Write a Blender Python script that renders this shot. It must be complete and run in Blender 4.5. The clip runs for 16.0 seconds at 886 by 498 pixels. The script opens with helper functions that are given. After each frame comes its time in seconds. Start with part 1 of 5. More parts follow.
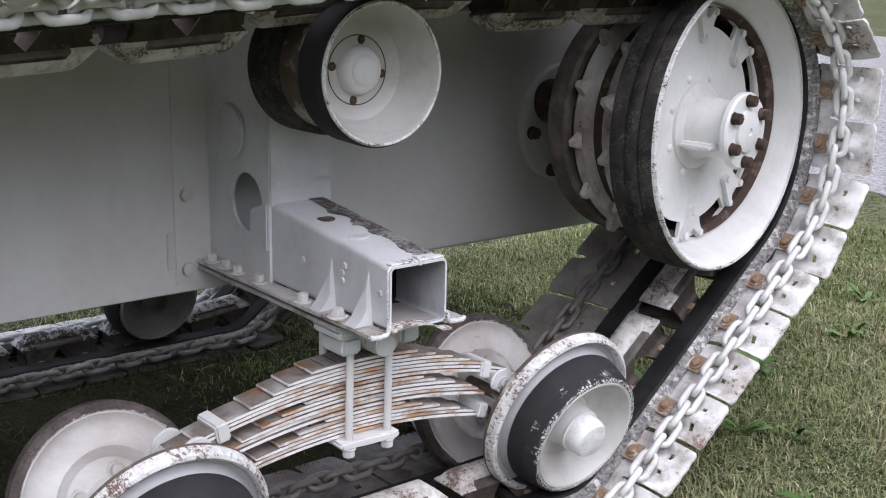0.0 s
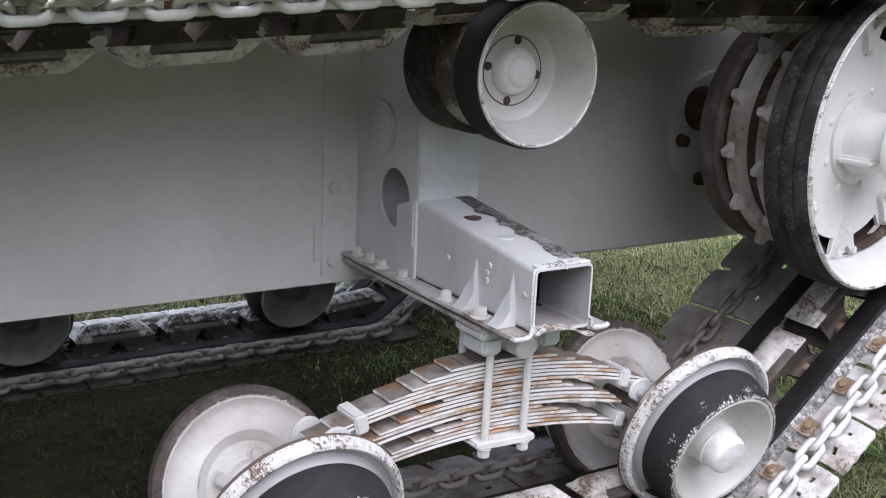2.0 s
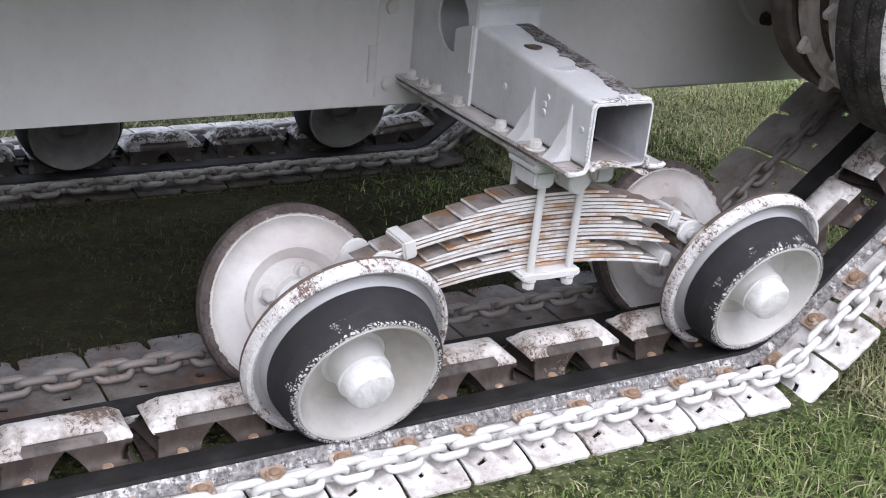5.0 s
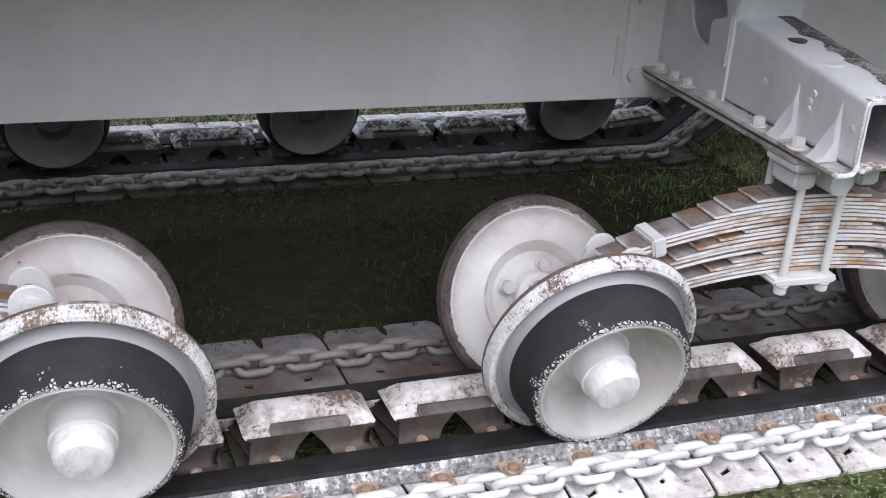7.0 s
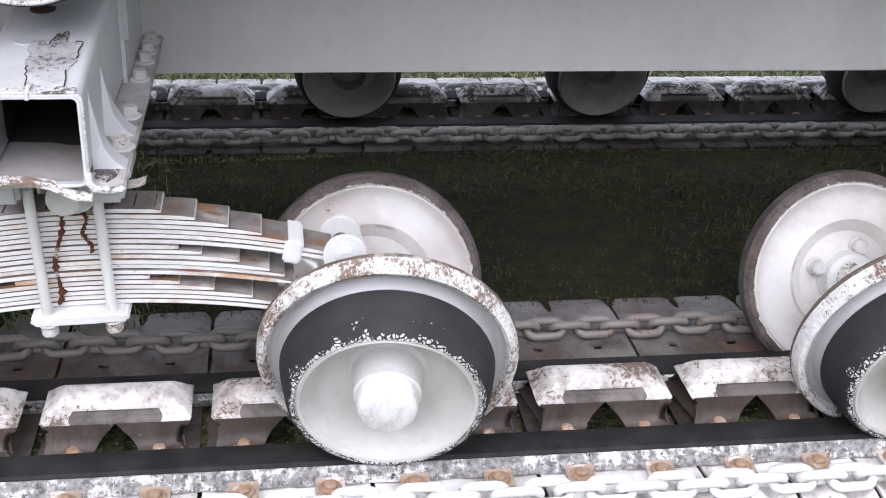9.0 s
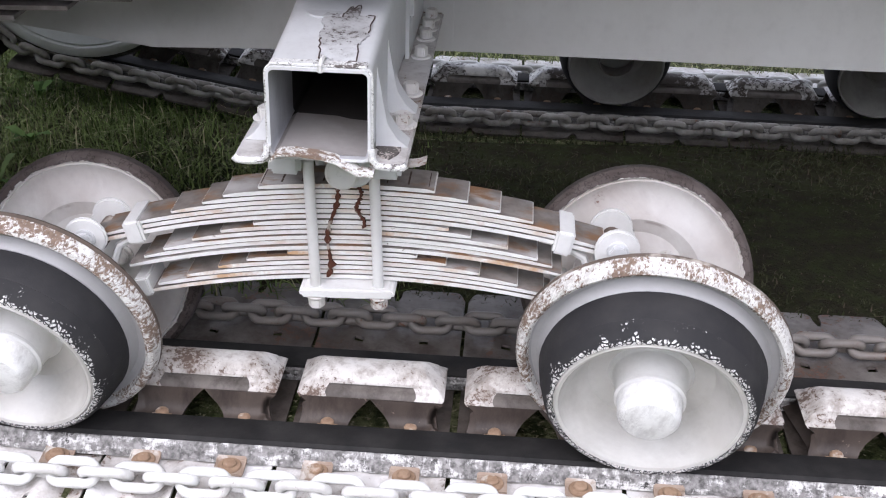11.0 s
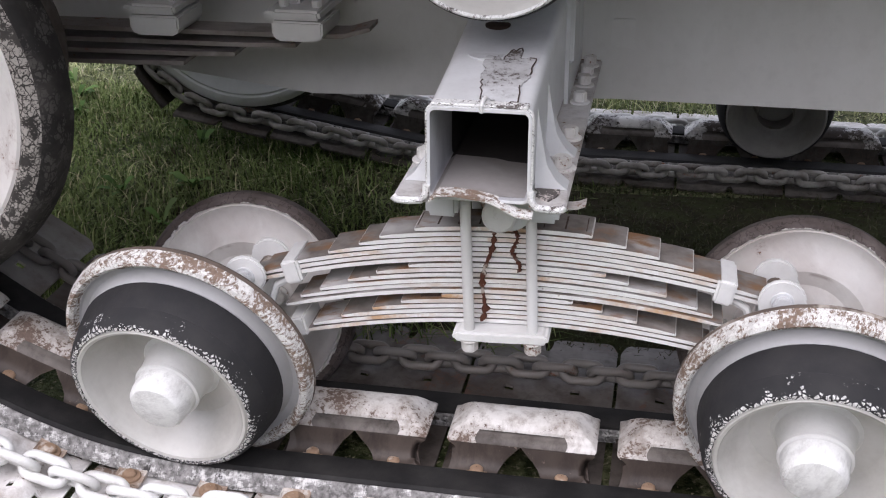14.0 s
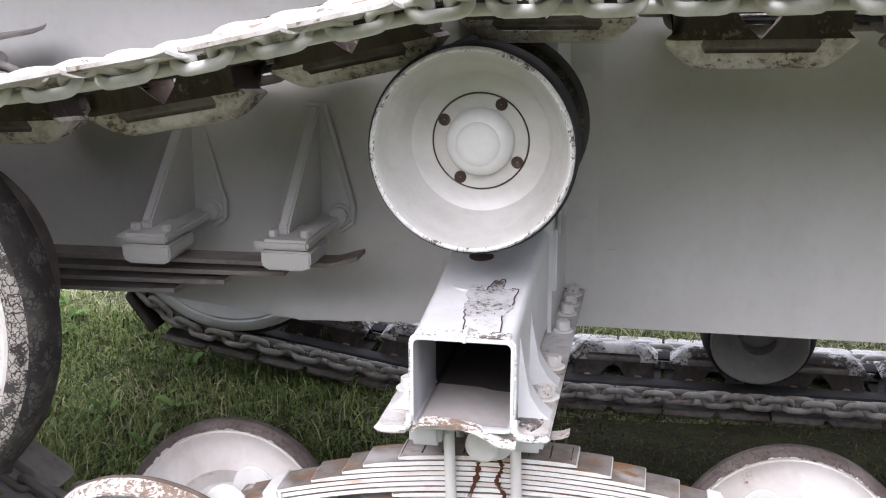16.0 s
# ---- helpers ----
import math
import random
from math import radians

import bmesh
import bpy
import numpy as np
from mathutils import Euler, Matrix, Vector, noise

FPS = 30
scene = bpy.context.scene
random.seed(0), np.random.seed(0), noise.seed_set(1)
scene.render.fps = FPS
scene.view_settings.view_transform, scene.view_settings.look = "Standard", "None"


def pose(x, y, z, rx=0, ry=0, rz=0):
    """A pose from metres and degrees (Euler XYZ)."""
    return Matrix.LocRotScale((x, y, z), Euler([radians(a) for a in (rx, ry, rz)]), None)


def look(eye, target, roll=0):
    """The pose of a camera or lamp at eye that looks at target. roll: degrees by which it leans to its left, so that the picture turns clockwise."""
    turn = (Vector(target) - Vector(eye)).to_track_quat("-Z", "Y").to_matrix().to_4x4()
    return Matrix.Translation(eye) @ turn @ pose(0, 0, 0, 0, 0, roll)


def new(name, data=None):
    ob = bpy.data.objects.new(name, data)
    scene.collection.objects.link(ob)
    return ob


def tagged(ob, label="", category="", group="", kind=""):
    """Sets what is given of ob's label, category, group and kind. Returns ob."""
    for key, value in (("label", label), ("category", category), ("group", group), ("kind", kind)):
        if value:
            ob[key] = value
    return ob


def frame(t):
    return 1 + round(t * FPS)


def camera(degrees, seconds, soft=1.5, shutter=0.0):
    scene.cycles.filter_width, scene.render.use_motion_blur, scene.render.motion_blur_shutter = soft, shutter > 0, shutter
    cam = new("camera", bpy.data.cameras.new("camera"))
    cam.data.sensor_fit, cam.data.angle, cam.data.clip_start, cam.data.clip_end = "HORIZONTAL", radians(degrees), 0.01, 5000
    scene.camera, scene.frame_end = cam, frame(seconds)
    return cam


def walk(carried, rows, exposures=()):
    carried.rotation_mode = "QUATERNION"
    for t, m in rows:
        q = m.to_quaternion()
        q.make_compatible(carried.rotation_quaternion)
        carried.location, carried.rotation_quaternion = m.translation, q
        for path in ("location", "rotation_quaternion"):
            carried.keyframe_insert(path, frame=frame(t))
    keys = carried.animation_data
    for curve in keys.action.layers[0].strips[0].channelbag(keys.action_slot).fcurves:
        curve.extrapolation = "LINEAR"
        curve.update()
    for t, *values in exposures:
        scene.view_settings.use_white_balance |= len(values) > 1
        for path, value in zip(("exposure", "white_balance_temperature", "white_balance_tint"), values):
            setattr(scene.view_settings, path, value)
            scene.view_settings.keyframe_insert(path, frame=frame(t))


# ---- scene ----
cam = camera(41.0, 16.0, soft=1.1)
PATH = [
    (0, (-0.2504, -1.1282, 0.8002), (0.9671, 0.3814, 0.3117), 1.18),
    (0.5, (-0.253, -1.1272, 0.7988), (0.9405, 0.4065, 0.3263), 1.35),
    (1, (-0.2581, -1.124, 0.7981), (0.9043, 0.4315, 0.3192), 2.25),
    (1.5, (-0.2633, -1.1171, 0.7976), (0.84, 0.4785, 0.3109), 2.35),
    (2, (-0.2674, -1.1105, 0.7986), (0.7764, 0.5225, 0.3049), 2.56),
    (2.5, (-0.2745, -1.1058, 0.7973), (0.7183, 0.5566, 0.2966), 3.26),
    (3, (-0.2768, -1.1035, 0.7966), (0.7059, 0.5552, 0.2646), 4.03),
    (3.5, (-0.2706, -1.0965, 0.7891), (0.7359, 0.5103, 0.1526), 4.88),
    (6, (-0.2964, -1.0742, 0.8001), (0.5606, 0.5422, -0.0078), 4.54),
    (6.5, (-0.3124, -1.0478, 0.7869), (0.4425, 0.62, -0.0185), 4.46),
    (7, (-0.3246, -1.0376, 0.7802), (0.3411, 0.6655, -0.0299), 4.13),
    (7.5, (-0.3409, -1.0276, 0.778), (0.2298, 0.6959, -0.061), 3.90),
    (8, (-0.3514, -1.0045, 0.764), (0.1244, 0.7367, -0.0972), 2.71),
    (8.5, (-0.3607, -0.9951, 0.7676), (0.0011, 0.7616, -0.1174), 1.91),
    (9, (-0.387, -0.9822, 0.765), (-0.1109, 0.7858, -0.1283), 2.52),
    (9.5, (-0.4019, -0.9677, 0.7566), (-0.2342, 0.8139, -0.1365), 1.86),
    (10, (-0.4159, -0.9537, 0.756), (-0.3442, 0.8291, -0.1477), 1.68),
    (12.5, (-0.4368, -0.9353, 0.7451), (-0.7042, 0.7989, -0.2146), 0.83),
    (13, (-0.4423, -0.9393, 0.7395), (-0.7373, 0.804, -0.1953), 0.10),
    (13.5, (-0.4437, -0.9403, 0.7378), (-0.7816, 0.8085, -0.172), -0.38),
    (14, (-0.4425, -0.9365, 0.7369), (-0.7865, 0.8422, -0.1104), -0.33),
    (14.5, (-0.4361, -0.9317, 0.7394), (-0.7861, 0.8884, -0.0121), -0.01),
    (15, (-0.4353, -0.9327, 0.7436), (-0.7886, 0.9237, 0.0885), -0.51),
    (15.5, (-0.4337, -0.9378, 0.7464), (-0.7879, 0.95, 0.1888), -0.10),
    (16, (-0.4355, -0.9421, 0.747), (-0.7861, 0.9628, 0.2486), 0.05),
]
STOPS = [(0.0, 0.27), (2.0, 0.39), (2.5, 0.56), (3.5, 0.69), (6.0, 0.35), (7.0, 0.33), (8.0, 0.55), (8.5, 0.69), (9.0, 0.73), (10.0, 0.69), (12.5, 0.36), (14.0, 0.29), (14.5, 0.39), (16.0, 1.06)]
walk(cam, [(t, look(eye, target, roll)) for t, eye, target, roll in PATH], [(t, v, 6000 if t < 12 else 6220, 18.0 if t < 12 else 20.0) for t, v in STOPS])

# ---------------------------------------------------------------- light
world = bpy.data.worlds.new("overcast")
scene.world = world
world.use_nodes = True
wn = world.node_tree.nodes
sky = wn.new("ShaderNodeTexSky")
sky.sky_type = "NISHITA"
sky.sun_disc = False
sky.sun_elevation = radians(48)
sky.sun_rotation = radians(200)
sky.air_density, sky.dust_density, sky.ozone_density = 1.0, 4.0, 1.0
mixw = wn.new("ShaderNodeMixRGB")
mixw.inputs[0].default_value = 0.75
mixw.inputs[2].default_value = (7.0, 7.3, 7.8, 1)
world.node_tree.links.new(sky.outputs[0], mixw.inputs[1])
world.node_tree.links.new(mixw.outputs[0], wn["Background"].inputs[0])
wn["Background"].inputs[1].default_value = 0.135
sun = new("sun", bpy.data.lights.new("sun", "SUN"))
sun.data.energy = 3.2
sun.data.angle = radians(85)
sun.data.color = (1.0, 0.99, 0.97)
sun.matrix_world = look((-0.6, -2.2, 4.5), (0, 0, 0))

# ---------------------------------------------------------------- materials


class Mat:
    """A small node builder round one Principled shader, in object coordinates."""

    def __init__(self, name, rough=0.5, metal=0.0, spec=0.5):
        self.m = bpy.data.materials.new(name)
        self.m.use_nodes = True
        self.t = self.m.node_tree
        self.b = self.t.nodes["Principled BSDF"]
        self.b.inputs["Roughness"].default_value = rough
        self.b.inputs["Metallic"].default_value = metal
        self.b.inputs["Specular IOR Level"].default_value = spec
        self.co = self.n("ShaderNodeTexCoord").outputs["Object"]
        info = self.n("ShaderNodeObjectInfo")
        self.rnd = info.outputs["Random"]
        sh = self.n("ShaderNodeVectorMath", operation="MULTIPLY_ADD")
        self.t.links.new(self.rnd, sh.inputs[0])
        sh.inputs[1].default_value = (7.0, 3.0, 5.0)
        self.t.links.new(self.co, sh.inputs[2])
        self.raw, self.co = self.co, sh.outputs[0]

    def n(self, kind, **kw):
        node = self.t.nodes.new(kind)
        for k, v in kw.items():
            setattr(node, k, v)
        return node

    def noise(self, scale, detail=6, rough=0.6, stretch=None):
        co = self.co
        if stretch:
            mp = self.n("ShaderNodeMapping")
            mp.inputs["Scale"].default_value = stretch
            self.t.links.new(co, mp.inputs[0])
            co = mp.outputs[0]
        nz = self.n("ShaderNodeTexNoise")
        nz.inputs["Scale"].default_value = scale
        nz.inputs["Detail"].default_value = detail
        nz.inputs["Roughness"].default_value = rough
        self.t.links.new(co, nz.inputs["Vector"])
        return nz.outputs["Fac"]

    def cells(self, scale, feature="DISTANCE_TO_EDGE"):
        v = self.n("ShaderNodeTexVoronoi", feature=feature)
        v.inputs["Scale"].default_value = scale
        self.t.links.new(self.co, v.inputs["Vector"])
        return v.outputs["Distance"]

    def ring(self, r0, r1):
        """0 at the radius r0 from the wheel's axle, 1 at r1."""
        sep = self.n("ShaderNodeSeparateXYZ")
        self.t.links.new(self.raw, sep.inputs[0])
        c = self.n("ShaderNodeCombineXYZ")
        self.t.links.new(sep.outputs[0], c.inputs[0])
        self.t.links.new(sep.outputs[2], c.inputs[2])
        ln = self.n("ShaderNodeVectorMath", operation="LENGTH")
        self.t.links.new(c.outputs[0], ln.inputs[0])
        return self.step(ln.outputs["Value"], r0, r1)

    def plus(self, a, b, k=1.0):
        m = self.n("ShaderNodeMath", operation="MULTIPLY_ADD")
        self.t.links.new(b, m.inputs[0])
        m.inputs[1].default_value = k
        self.t.links.new(a, m.inputs[2])
        return m.outputs[0]

    def lines(self, scale, detail=3, width=0.03, stretch=None):
        """Fine wandering lines, 1 on the line."""
        nz = self.noise(scale, detail, 0.6, stretch)
        d = self.n("ShaderNodeMath", operation="SUBTRACT")
        self.t.links.new(nz, d.inputs[0])
        d.inputs[1].default_value = 0.5
        a = self.n("ShaderNodeMath", operation="ABSOLUTE")
        self.t.links.new(d.outputs[0], a.inputs[0])
        return self.step(a.outputs[0], width, width * 0.4)

    def step(self, fac, lo, hi):
        r = self.n("ShaderNodeMapRange")
        r.inputs["From Min"].default_value, r.inputs["From Max"].default_value = lo, hi
        self.t.links.new(fac, r.inputs["Value"])
        return r.outputs["Result"]

    def times(self, a, b):
        m = self.n("ShaderNodeMath", operation="MULTIPLY")
        for i, v in enumerate((a, b)):
            if isinstance(v, (int, float)):
                m.inputs[i].default_value = v
            else:
                self.t.links.new(v, m.inputs[i])
        return m.outputs[0]

    def mix(self, fac, a, b):
        m = self.n("ShaderNodeMixRGB")
        for i, v in enumerate((fac, a, b)):
            if isinstance(v, tuple):
                m.inputs[i].default_value = (*v, 1)
            elif isinstance(v, (int, float)):
                m.inputs[i].default_value = v
            else:
                self.t.links.new(v, m.inputs[i])
        return m.outputs[0]

    def colour(self, c):
        if isinstance(c, tuple):
            self.b.inputs["Base Color"].default_value = (*c, 1)
        else:
            self.t.links.new(c, self.b.inputs["Base Color"])
        return self

    def rough(self, fac, lo, hi):
        r = self.n("ShaderNodeMapRange")
        r.inputs["To Min"].default_value, r.inputs["To Max"].default_value = lo, hi
        self.t.links.new(fac, r.inputs["Value"])
        self.t.links.new(r.outputs[0], self.b.inputs["Roughness"])
        return self

    def bump(self, fac, strength=0.3, dist=0.002):
        b = self.n("ShaderNodeBump")
        b.inputs["Strength"].default_value, b.inputs["Distance"].default_value = strength, dist
        self.t.links.new(fac, b.inputs["Height"])
        self.t.links.new(b.outputs[0], self.b.inputs["Normal"])
        return self


def paint(name, base, dirt=(0.33, 0.30, 0.26), dirty=0.35, chips=0.63, rust=(0.10, 0.045, 0.025), scale=30.0, rough=0.45, stain=0.5, spec=0.5, vary=0.0, arc=None):
    """Old brushed paint: broad grime, fine grain, and ragged flakes down to rusty steel where the noise passes `chips`."""
    m = Mat(name, rough, spec=spec)
    broad, fine = m.noise(scale * 0.3, 6), m.noise(scale * 6, 4)
    smear = m.noise(scale * 0.8, 8, 0.7, (1.0, 1.0, 0.35))
    c = m.mix(m.times(m.step(broad, 0.40, 0.72), dirty), base, dirt)
    c = m.mix(m.times(m.step(smear, 0.48, 0.72), dirty * stain), c, tuple(v * 0.75 for v in dirt))
    c = m.mix(m.times(m.step(fine, 0.5, 0.8), 0.20), c, tuple(v * 0.62 for v in base))
    if vary:
        c = m.mix(m.times(m.times(m.rnd, m.step(smear, 0.30, 0.60)), vary), c, dirt)
    where = m.mix(0.45, m.noise(scale * 3.2, 12, 0.75), broad)
    if arc:
        band = m.times(m.ring(arc[0], arc[0] + 0.003), m.ring(arc[1], arc[1] - 0.003))
        c = m.mix(m.times(m.times(band, m.step(m.noise(16, 5), 0.53, 0.62)), 0.6), c, rust)
    halo = m.step(where, chips - 0.05, chips + 0.02)
    c = m.mix(m.times(halo, 0.45), c, tuple(0.5 * a + 0.5 * b for a, b in zip(rust, dirt)))
    chip = m.step(where, chips, chips + 0.012)
    rusty = m.mix(m.noise(scale * 8, 3), rust, tuple(min(1, v * 2.4) for v in rust))
    c = m.mix(chip, c, rusty)
    m.colour(c).rough(chip, rough, 0.85).bump(m.mix(0.5, chip, fine), 0.25, 0.0015)
    return m.m


GREY = paint("hull_paint", (0.60, 0.596, 0.575), dirty=0.24, chips=0.685, scale=11.0, rough=0.42)
ARM = paint("arm_paint", (0.67, 0.68, 0.685), dirt=(0.25, 0.235, 0.22), dirty=0.36, chips=0.64, scale=22.0, rough=0.42)
DRUM = paint("drum_paint", (0.46, 0.46, 0.465), dirt=(0.25, 0.24, 0.23), dirty=0.4, chips=0.68, scale=22.0, rough=0.32)
WHITE = paint("white_paint", (0.75, 0.75, 0.735), dirty=0.34, chips=0.665, scale=24.0, rough=0.38)
GRIME = paint("caked_dirt", (0.13, 0.11, 0.096), dirt=(0.03, 0.024, 0.02), dirty=1.0, chips=0.57, rust=(0.05, 0.036, 0.03), scale=34.0, rough=0.6, stain=1.0, spec=0.15)
# Far shoes and cleats: backlit shade put into the colour, along with dirt.
FARSHOE = paint("far_shaded_dirt", (0.10, 0.09, 0.08), dirt=(0.035, 0.03, 0.026), dirty=1.0, chips=0.52, rust=(0.035, 0.028, 0.024), scale=30.0, rough=0.7, stain=1.0, spec=0.15)
# Inner plates off the ground: a lighter copy, the light put into the paint.
INLIT = paint("lit_inner_plate_paint", (0.42, 0.405, 0.385), dirt=(0.20, 0.165, 0.14), dirty=0.8, chips=0.61, rust=(0.12, 0.075, 0.06), scale=24.0, rough=0.5, stain=1.0, vary=0.4)
# Lower-run inner plates: dirt, with shade put into the colour as well.
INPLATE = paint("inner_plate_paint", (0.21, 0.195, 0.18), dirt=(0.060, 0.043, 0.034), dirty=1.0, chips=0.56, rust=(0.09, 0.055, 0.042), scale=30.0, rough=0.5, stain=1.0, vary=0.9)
# Depth shade of the hollow beam, put into the colour behind its mouth.
DEEP = paint("beam_depth_shade", (0.045, 0.040, 0.038), dirt=(0.02, 0.017, 0.015), dirty=0.8, chips=0.62, rust=(0.06, 0.035, 0.025), scale=18.0, rough=0.75, spec=0.1)
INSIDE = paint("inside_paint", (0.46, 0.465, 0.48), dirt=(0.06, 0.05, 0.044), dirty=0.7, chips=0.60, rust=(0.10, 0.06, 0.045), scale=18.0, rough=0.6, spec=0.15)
FLOOR = paint("beam_floor", (0.36, 0.345, 0.335), dirt=(0.13, 0.105, 0.095), dirty=0.7, chips=0.64, scale=14.0, rough=0.6, spec=0.15)
# Far wheels: the shade they stand in is put into this paint.
DIM = paint("shaded_wheel_paint", (0.40, 0.39, 0.365), dirt=(0.12, 0.10, 0.09), dirty=0.8, chips=0.64, scale=16.0, rough=0.6, spec=0.15)
CUP = paint("cup_paint", (0.60, 0.592, 0.562), dirt=(0.33, 0.305, 0.265), dirty=0.75, chips=0.70, scale=14.0, rough=0.24)
DISC = paint("disc_paint", (0.72, 0.705, 0.68), dirt=(0.38, 0.31, 0.27), dirty=0.75, chips=0.635, scale=20.0, rough=0.42, arc=(0.066, 0.071))


def scratched(name, base, under, amount, scale, spec=0.5):
    """White paint scuffed through in a net of fine scratches, with ragged bare places."""
    m = Mat(name, 0.42, spec=spec)
    where = m.noise(scale * 0.6, 6, 0.7)
    fine = m.times(m.lines(scale * 4.5, 6, 0.035, (1.0, 1.0, 2.5)), 0.6)
    smear = m.noise(scale * 0.9, 8, 0.75, (1.0, 1.0, 2.2))
    base_c = base
    base = m.mix(m.times(m.step(smear, 0.46, 0.66), 0.55), base, tuple(0.45 * a + 0.35 * b for a, b in zip(under, base)))
    c = m.mix(m.times(m.step(m.noise(scale * 5, 4), 0.45, 0.8), 0.3), base, tuple(v * 0.6 for v in base_c))
    c = m.mix(m.times(fine, m.step(where, amount - 0.16, amount + 0.05)), c, tuple(0.6 * a + 0.25 * b for a, b in zip(under, base_c)))
    bare = m.step(m.mix(0.40, m.noise(scale * 4.0, 10, 0.78, (1.0, 1.0, 1.9)), where), amount + 0.030, amount + 0.065)
    c = m.mix(bare, c, m.mix(m.noise(scale * 7, 3), tuple(v * 0.6 for v in under), tuple(v * 2.2 for v in under)))
    m.colour(c).rough(bare, 0.4, 0.8).bump(m.mix(0.5, bare, fine), 0.3, 0.0012)
    return m.m


FLANGE = paint("flange_paint", (0.56, 0.55, 0.54), dirt=(0.24, 0.20, 0.17), dirty=0.85, chips=0.575, rust=(0.11, 0.07, 0.05), scale=36.0, stain=1.0)
THICK = scratched("thick_flange_paint", (0.83, 0.82, 0.80), (0.11, 0.07, 0.055), 0.492, 34.0)
WORN = scratched("worn_paint", (0.82, 0.81, 0.78), (0.15, 0.105, 0.078), 0.462, 48.0)
LIP = scratched("roller_lip_paint", (0.80, 0.80, 0.78), (0.07, 0.06, 0.054), 0.500, 60.0)
CAPW = scratched("hub_cap_paint", (0.82, 0.82, 0.80), (0.22, 0.185, 0.165), 0.65, 40.0)
SHOE = paint("shoe_paint", (0.82, 0.81, 0.80), dirt=(0.32, 0.275, 0.235), dirty=0.9, chips=0.580, rust=(0.11, 0.08, 0.062), scale=34.0, stain=1.0, vary=0.3)
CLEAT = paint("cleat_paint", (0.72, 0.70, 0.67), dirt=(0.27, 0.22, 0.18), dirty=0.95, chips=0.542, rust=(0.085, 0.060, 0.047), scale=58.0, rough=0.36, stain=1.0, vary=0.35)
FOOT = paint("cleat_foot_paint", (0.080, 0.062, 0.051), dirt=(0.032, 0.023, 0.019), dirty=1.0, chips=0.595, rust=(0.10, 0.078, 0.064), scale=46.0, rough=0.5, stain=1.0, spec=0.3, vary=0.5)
SPROCKET = paint("sprocket_paint", (0.62, 0.59, 0.56), dirt=(0.22, 0.16, 0.13), dirty=0.95, chips=0.60, rust=(0.08, 0.05, 0.04), scale=26.0, stain=1.0)
CHAIN = paint("chain_paint", (0.72, 0.72, 0.70), dirt=(0.25, 0.22, 0.19), dirty=0.5, chips=0.63, scale=60.0, rough=0.4)
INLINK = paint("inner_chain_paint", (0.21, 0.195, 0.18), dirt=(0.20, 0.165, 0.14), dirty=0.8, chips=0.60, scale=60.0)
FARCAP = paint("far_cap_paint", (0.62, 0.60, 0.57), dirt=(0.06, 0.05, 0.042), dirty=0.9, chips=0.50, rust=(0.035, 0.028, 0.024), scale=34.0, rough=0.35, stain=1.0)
# Far inner chain: chain paint darkened to stand for shade beyond the hull.
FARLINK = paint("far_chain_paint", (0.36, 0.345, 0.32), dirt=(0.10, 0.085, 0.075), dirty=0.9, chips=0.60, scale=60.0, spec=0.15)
BOLT = paint("bolt_paint", (0.72, 0.71, 0.69), dirt=(0.3, 0.25, 0.2), dirty=0.5, chips=0.60, scale=80.0)


def leaf_paint(name, k):
    """White edges with rust runs; faces turned upwards are a darker brown-grey."""
    m = Mat(name, 0.5)
    streak = m.noise(16, 8, 0.65, (1.0, 2.0, 3.0))
    c = m.mix(m.times(m.step(m.noise(60, 5), 0.4, 0.8), 0.35), (0.80, 0.80, 0.78), (0.50, 0.48, 0.45))
    c = m.mix(m.times(m.step(streak, 0.52, 0.64), 0.85 * k), c, (0.46, 0.23, 0.08))
    c = m.mix(m.times(m.step(m.noise(11, 7, 0.7), 0.52, 0.66), 0.85 * k), c, (0.30, 0.17, 0.10))
    c = m.mix(m.times(m.times(m.step(m.noise(6, 2), 0.55, 0.62), m.step(m.noise(30, 6, 0.7), 0.40, 0.60)), 0.8), c, (0.50, 0.27, 0.10))
    c = m.mix(m.step(m.noise(55, 8, 0.7, (1.0, 3.0, 3.0)), 0.66, 0.70), c, (0.12, 0.06, 0.035))
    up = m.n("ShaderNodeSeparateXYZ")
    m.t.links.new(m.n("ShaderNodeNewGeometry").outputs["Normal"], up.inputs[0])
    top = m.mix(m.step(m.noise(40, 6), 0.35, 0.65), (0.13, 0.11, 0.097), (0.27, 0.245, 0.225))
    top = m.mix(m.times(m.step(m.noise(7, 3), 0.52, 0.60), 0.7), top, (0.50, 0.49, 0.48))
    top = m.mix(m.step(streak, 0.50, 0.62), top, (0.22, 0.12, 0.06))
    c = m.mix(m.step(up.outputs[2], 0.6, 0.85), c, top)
    m.colour(c).bump(streak, 0.2, 0.001)
    return m.m


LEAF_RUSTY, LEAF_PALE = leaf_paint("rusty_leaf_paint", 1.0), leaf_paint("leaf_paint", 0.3)


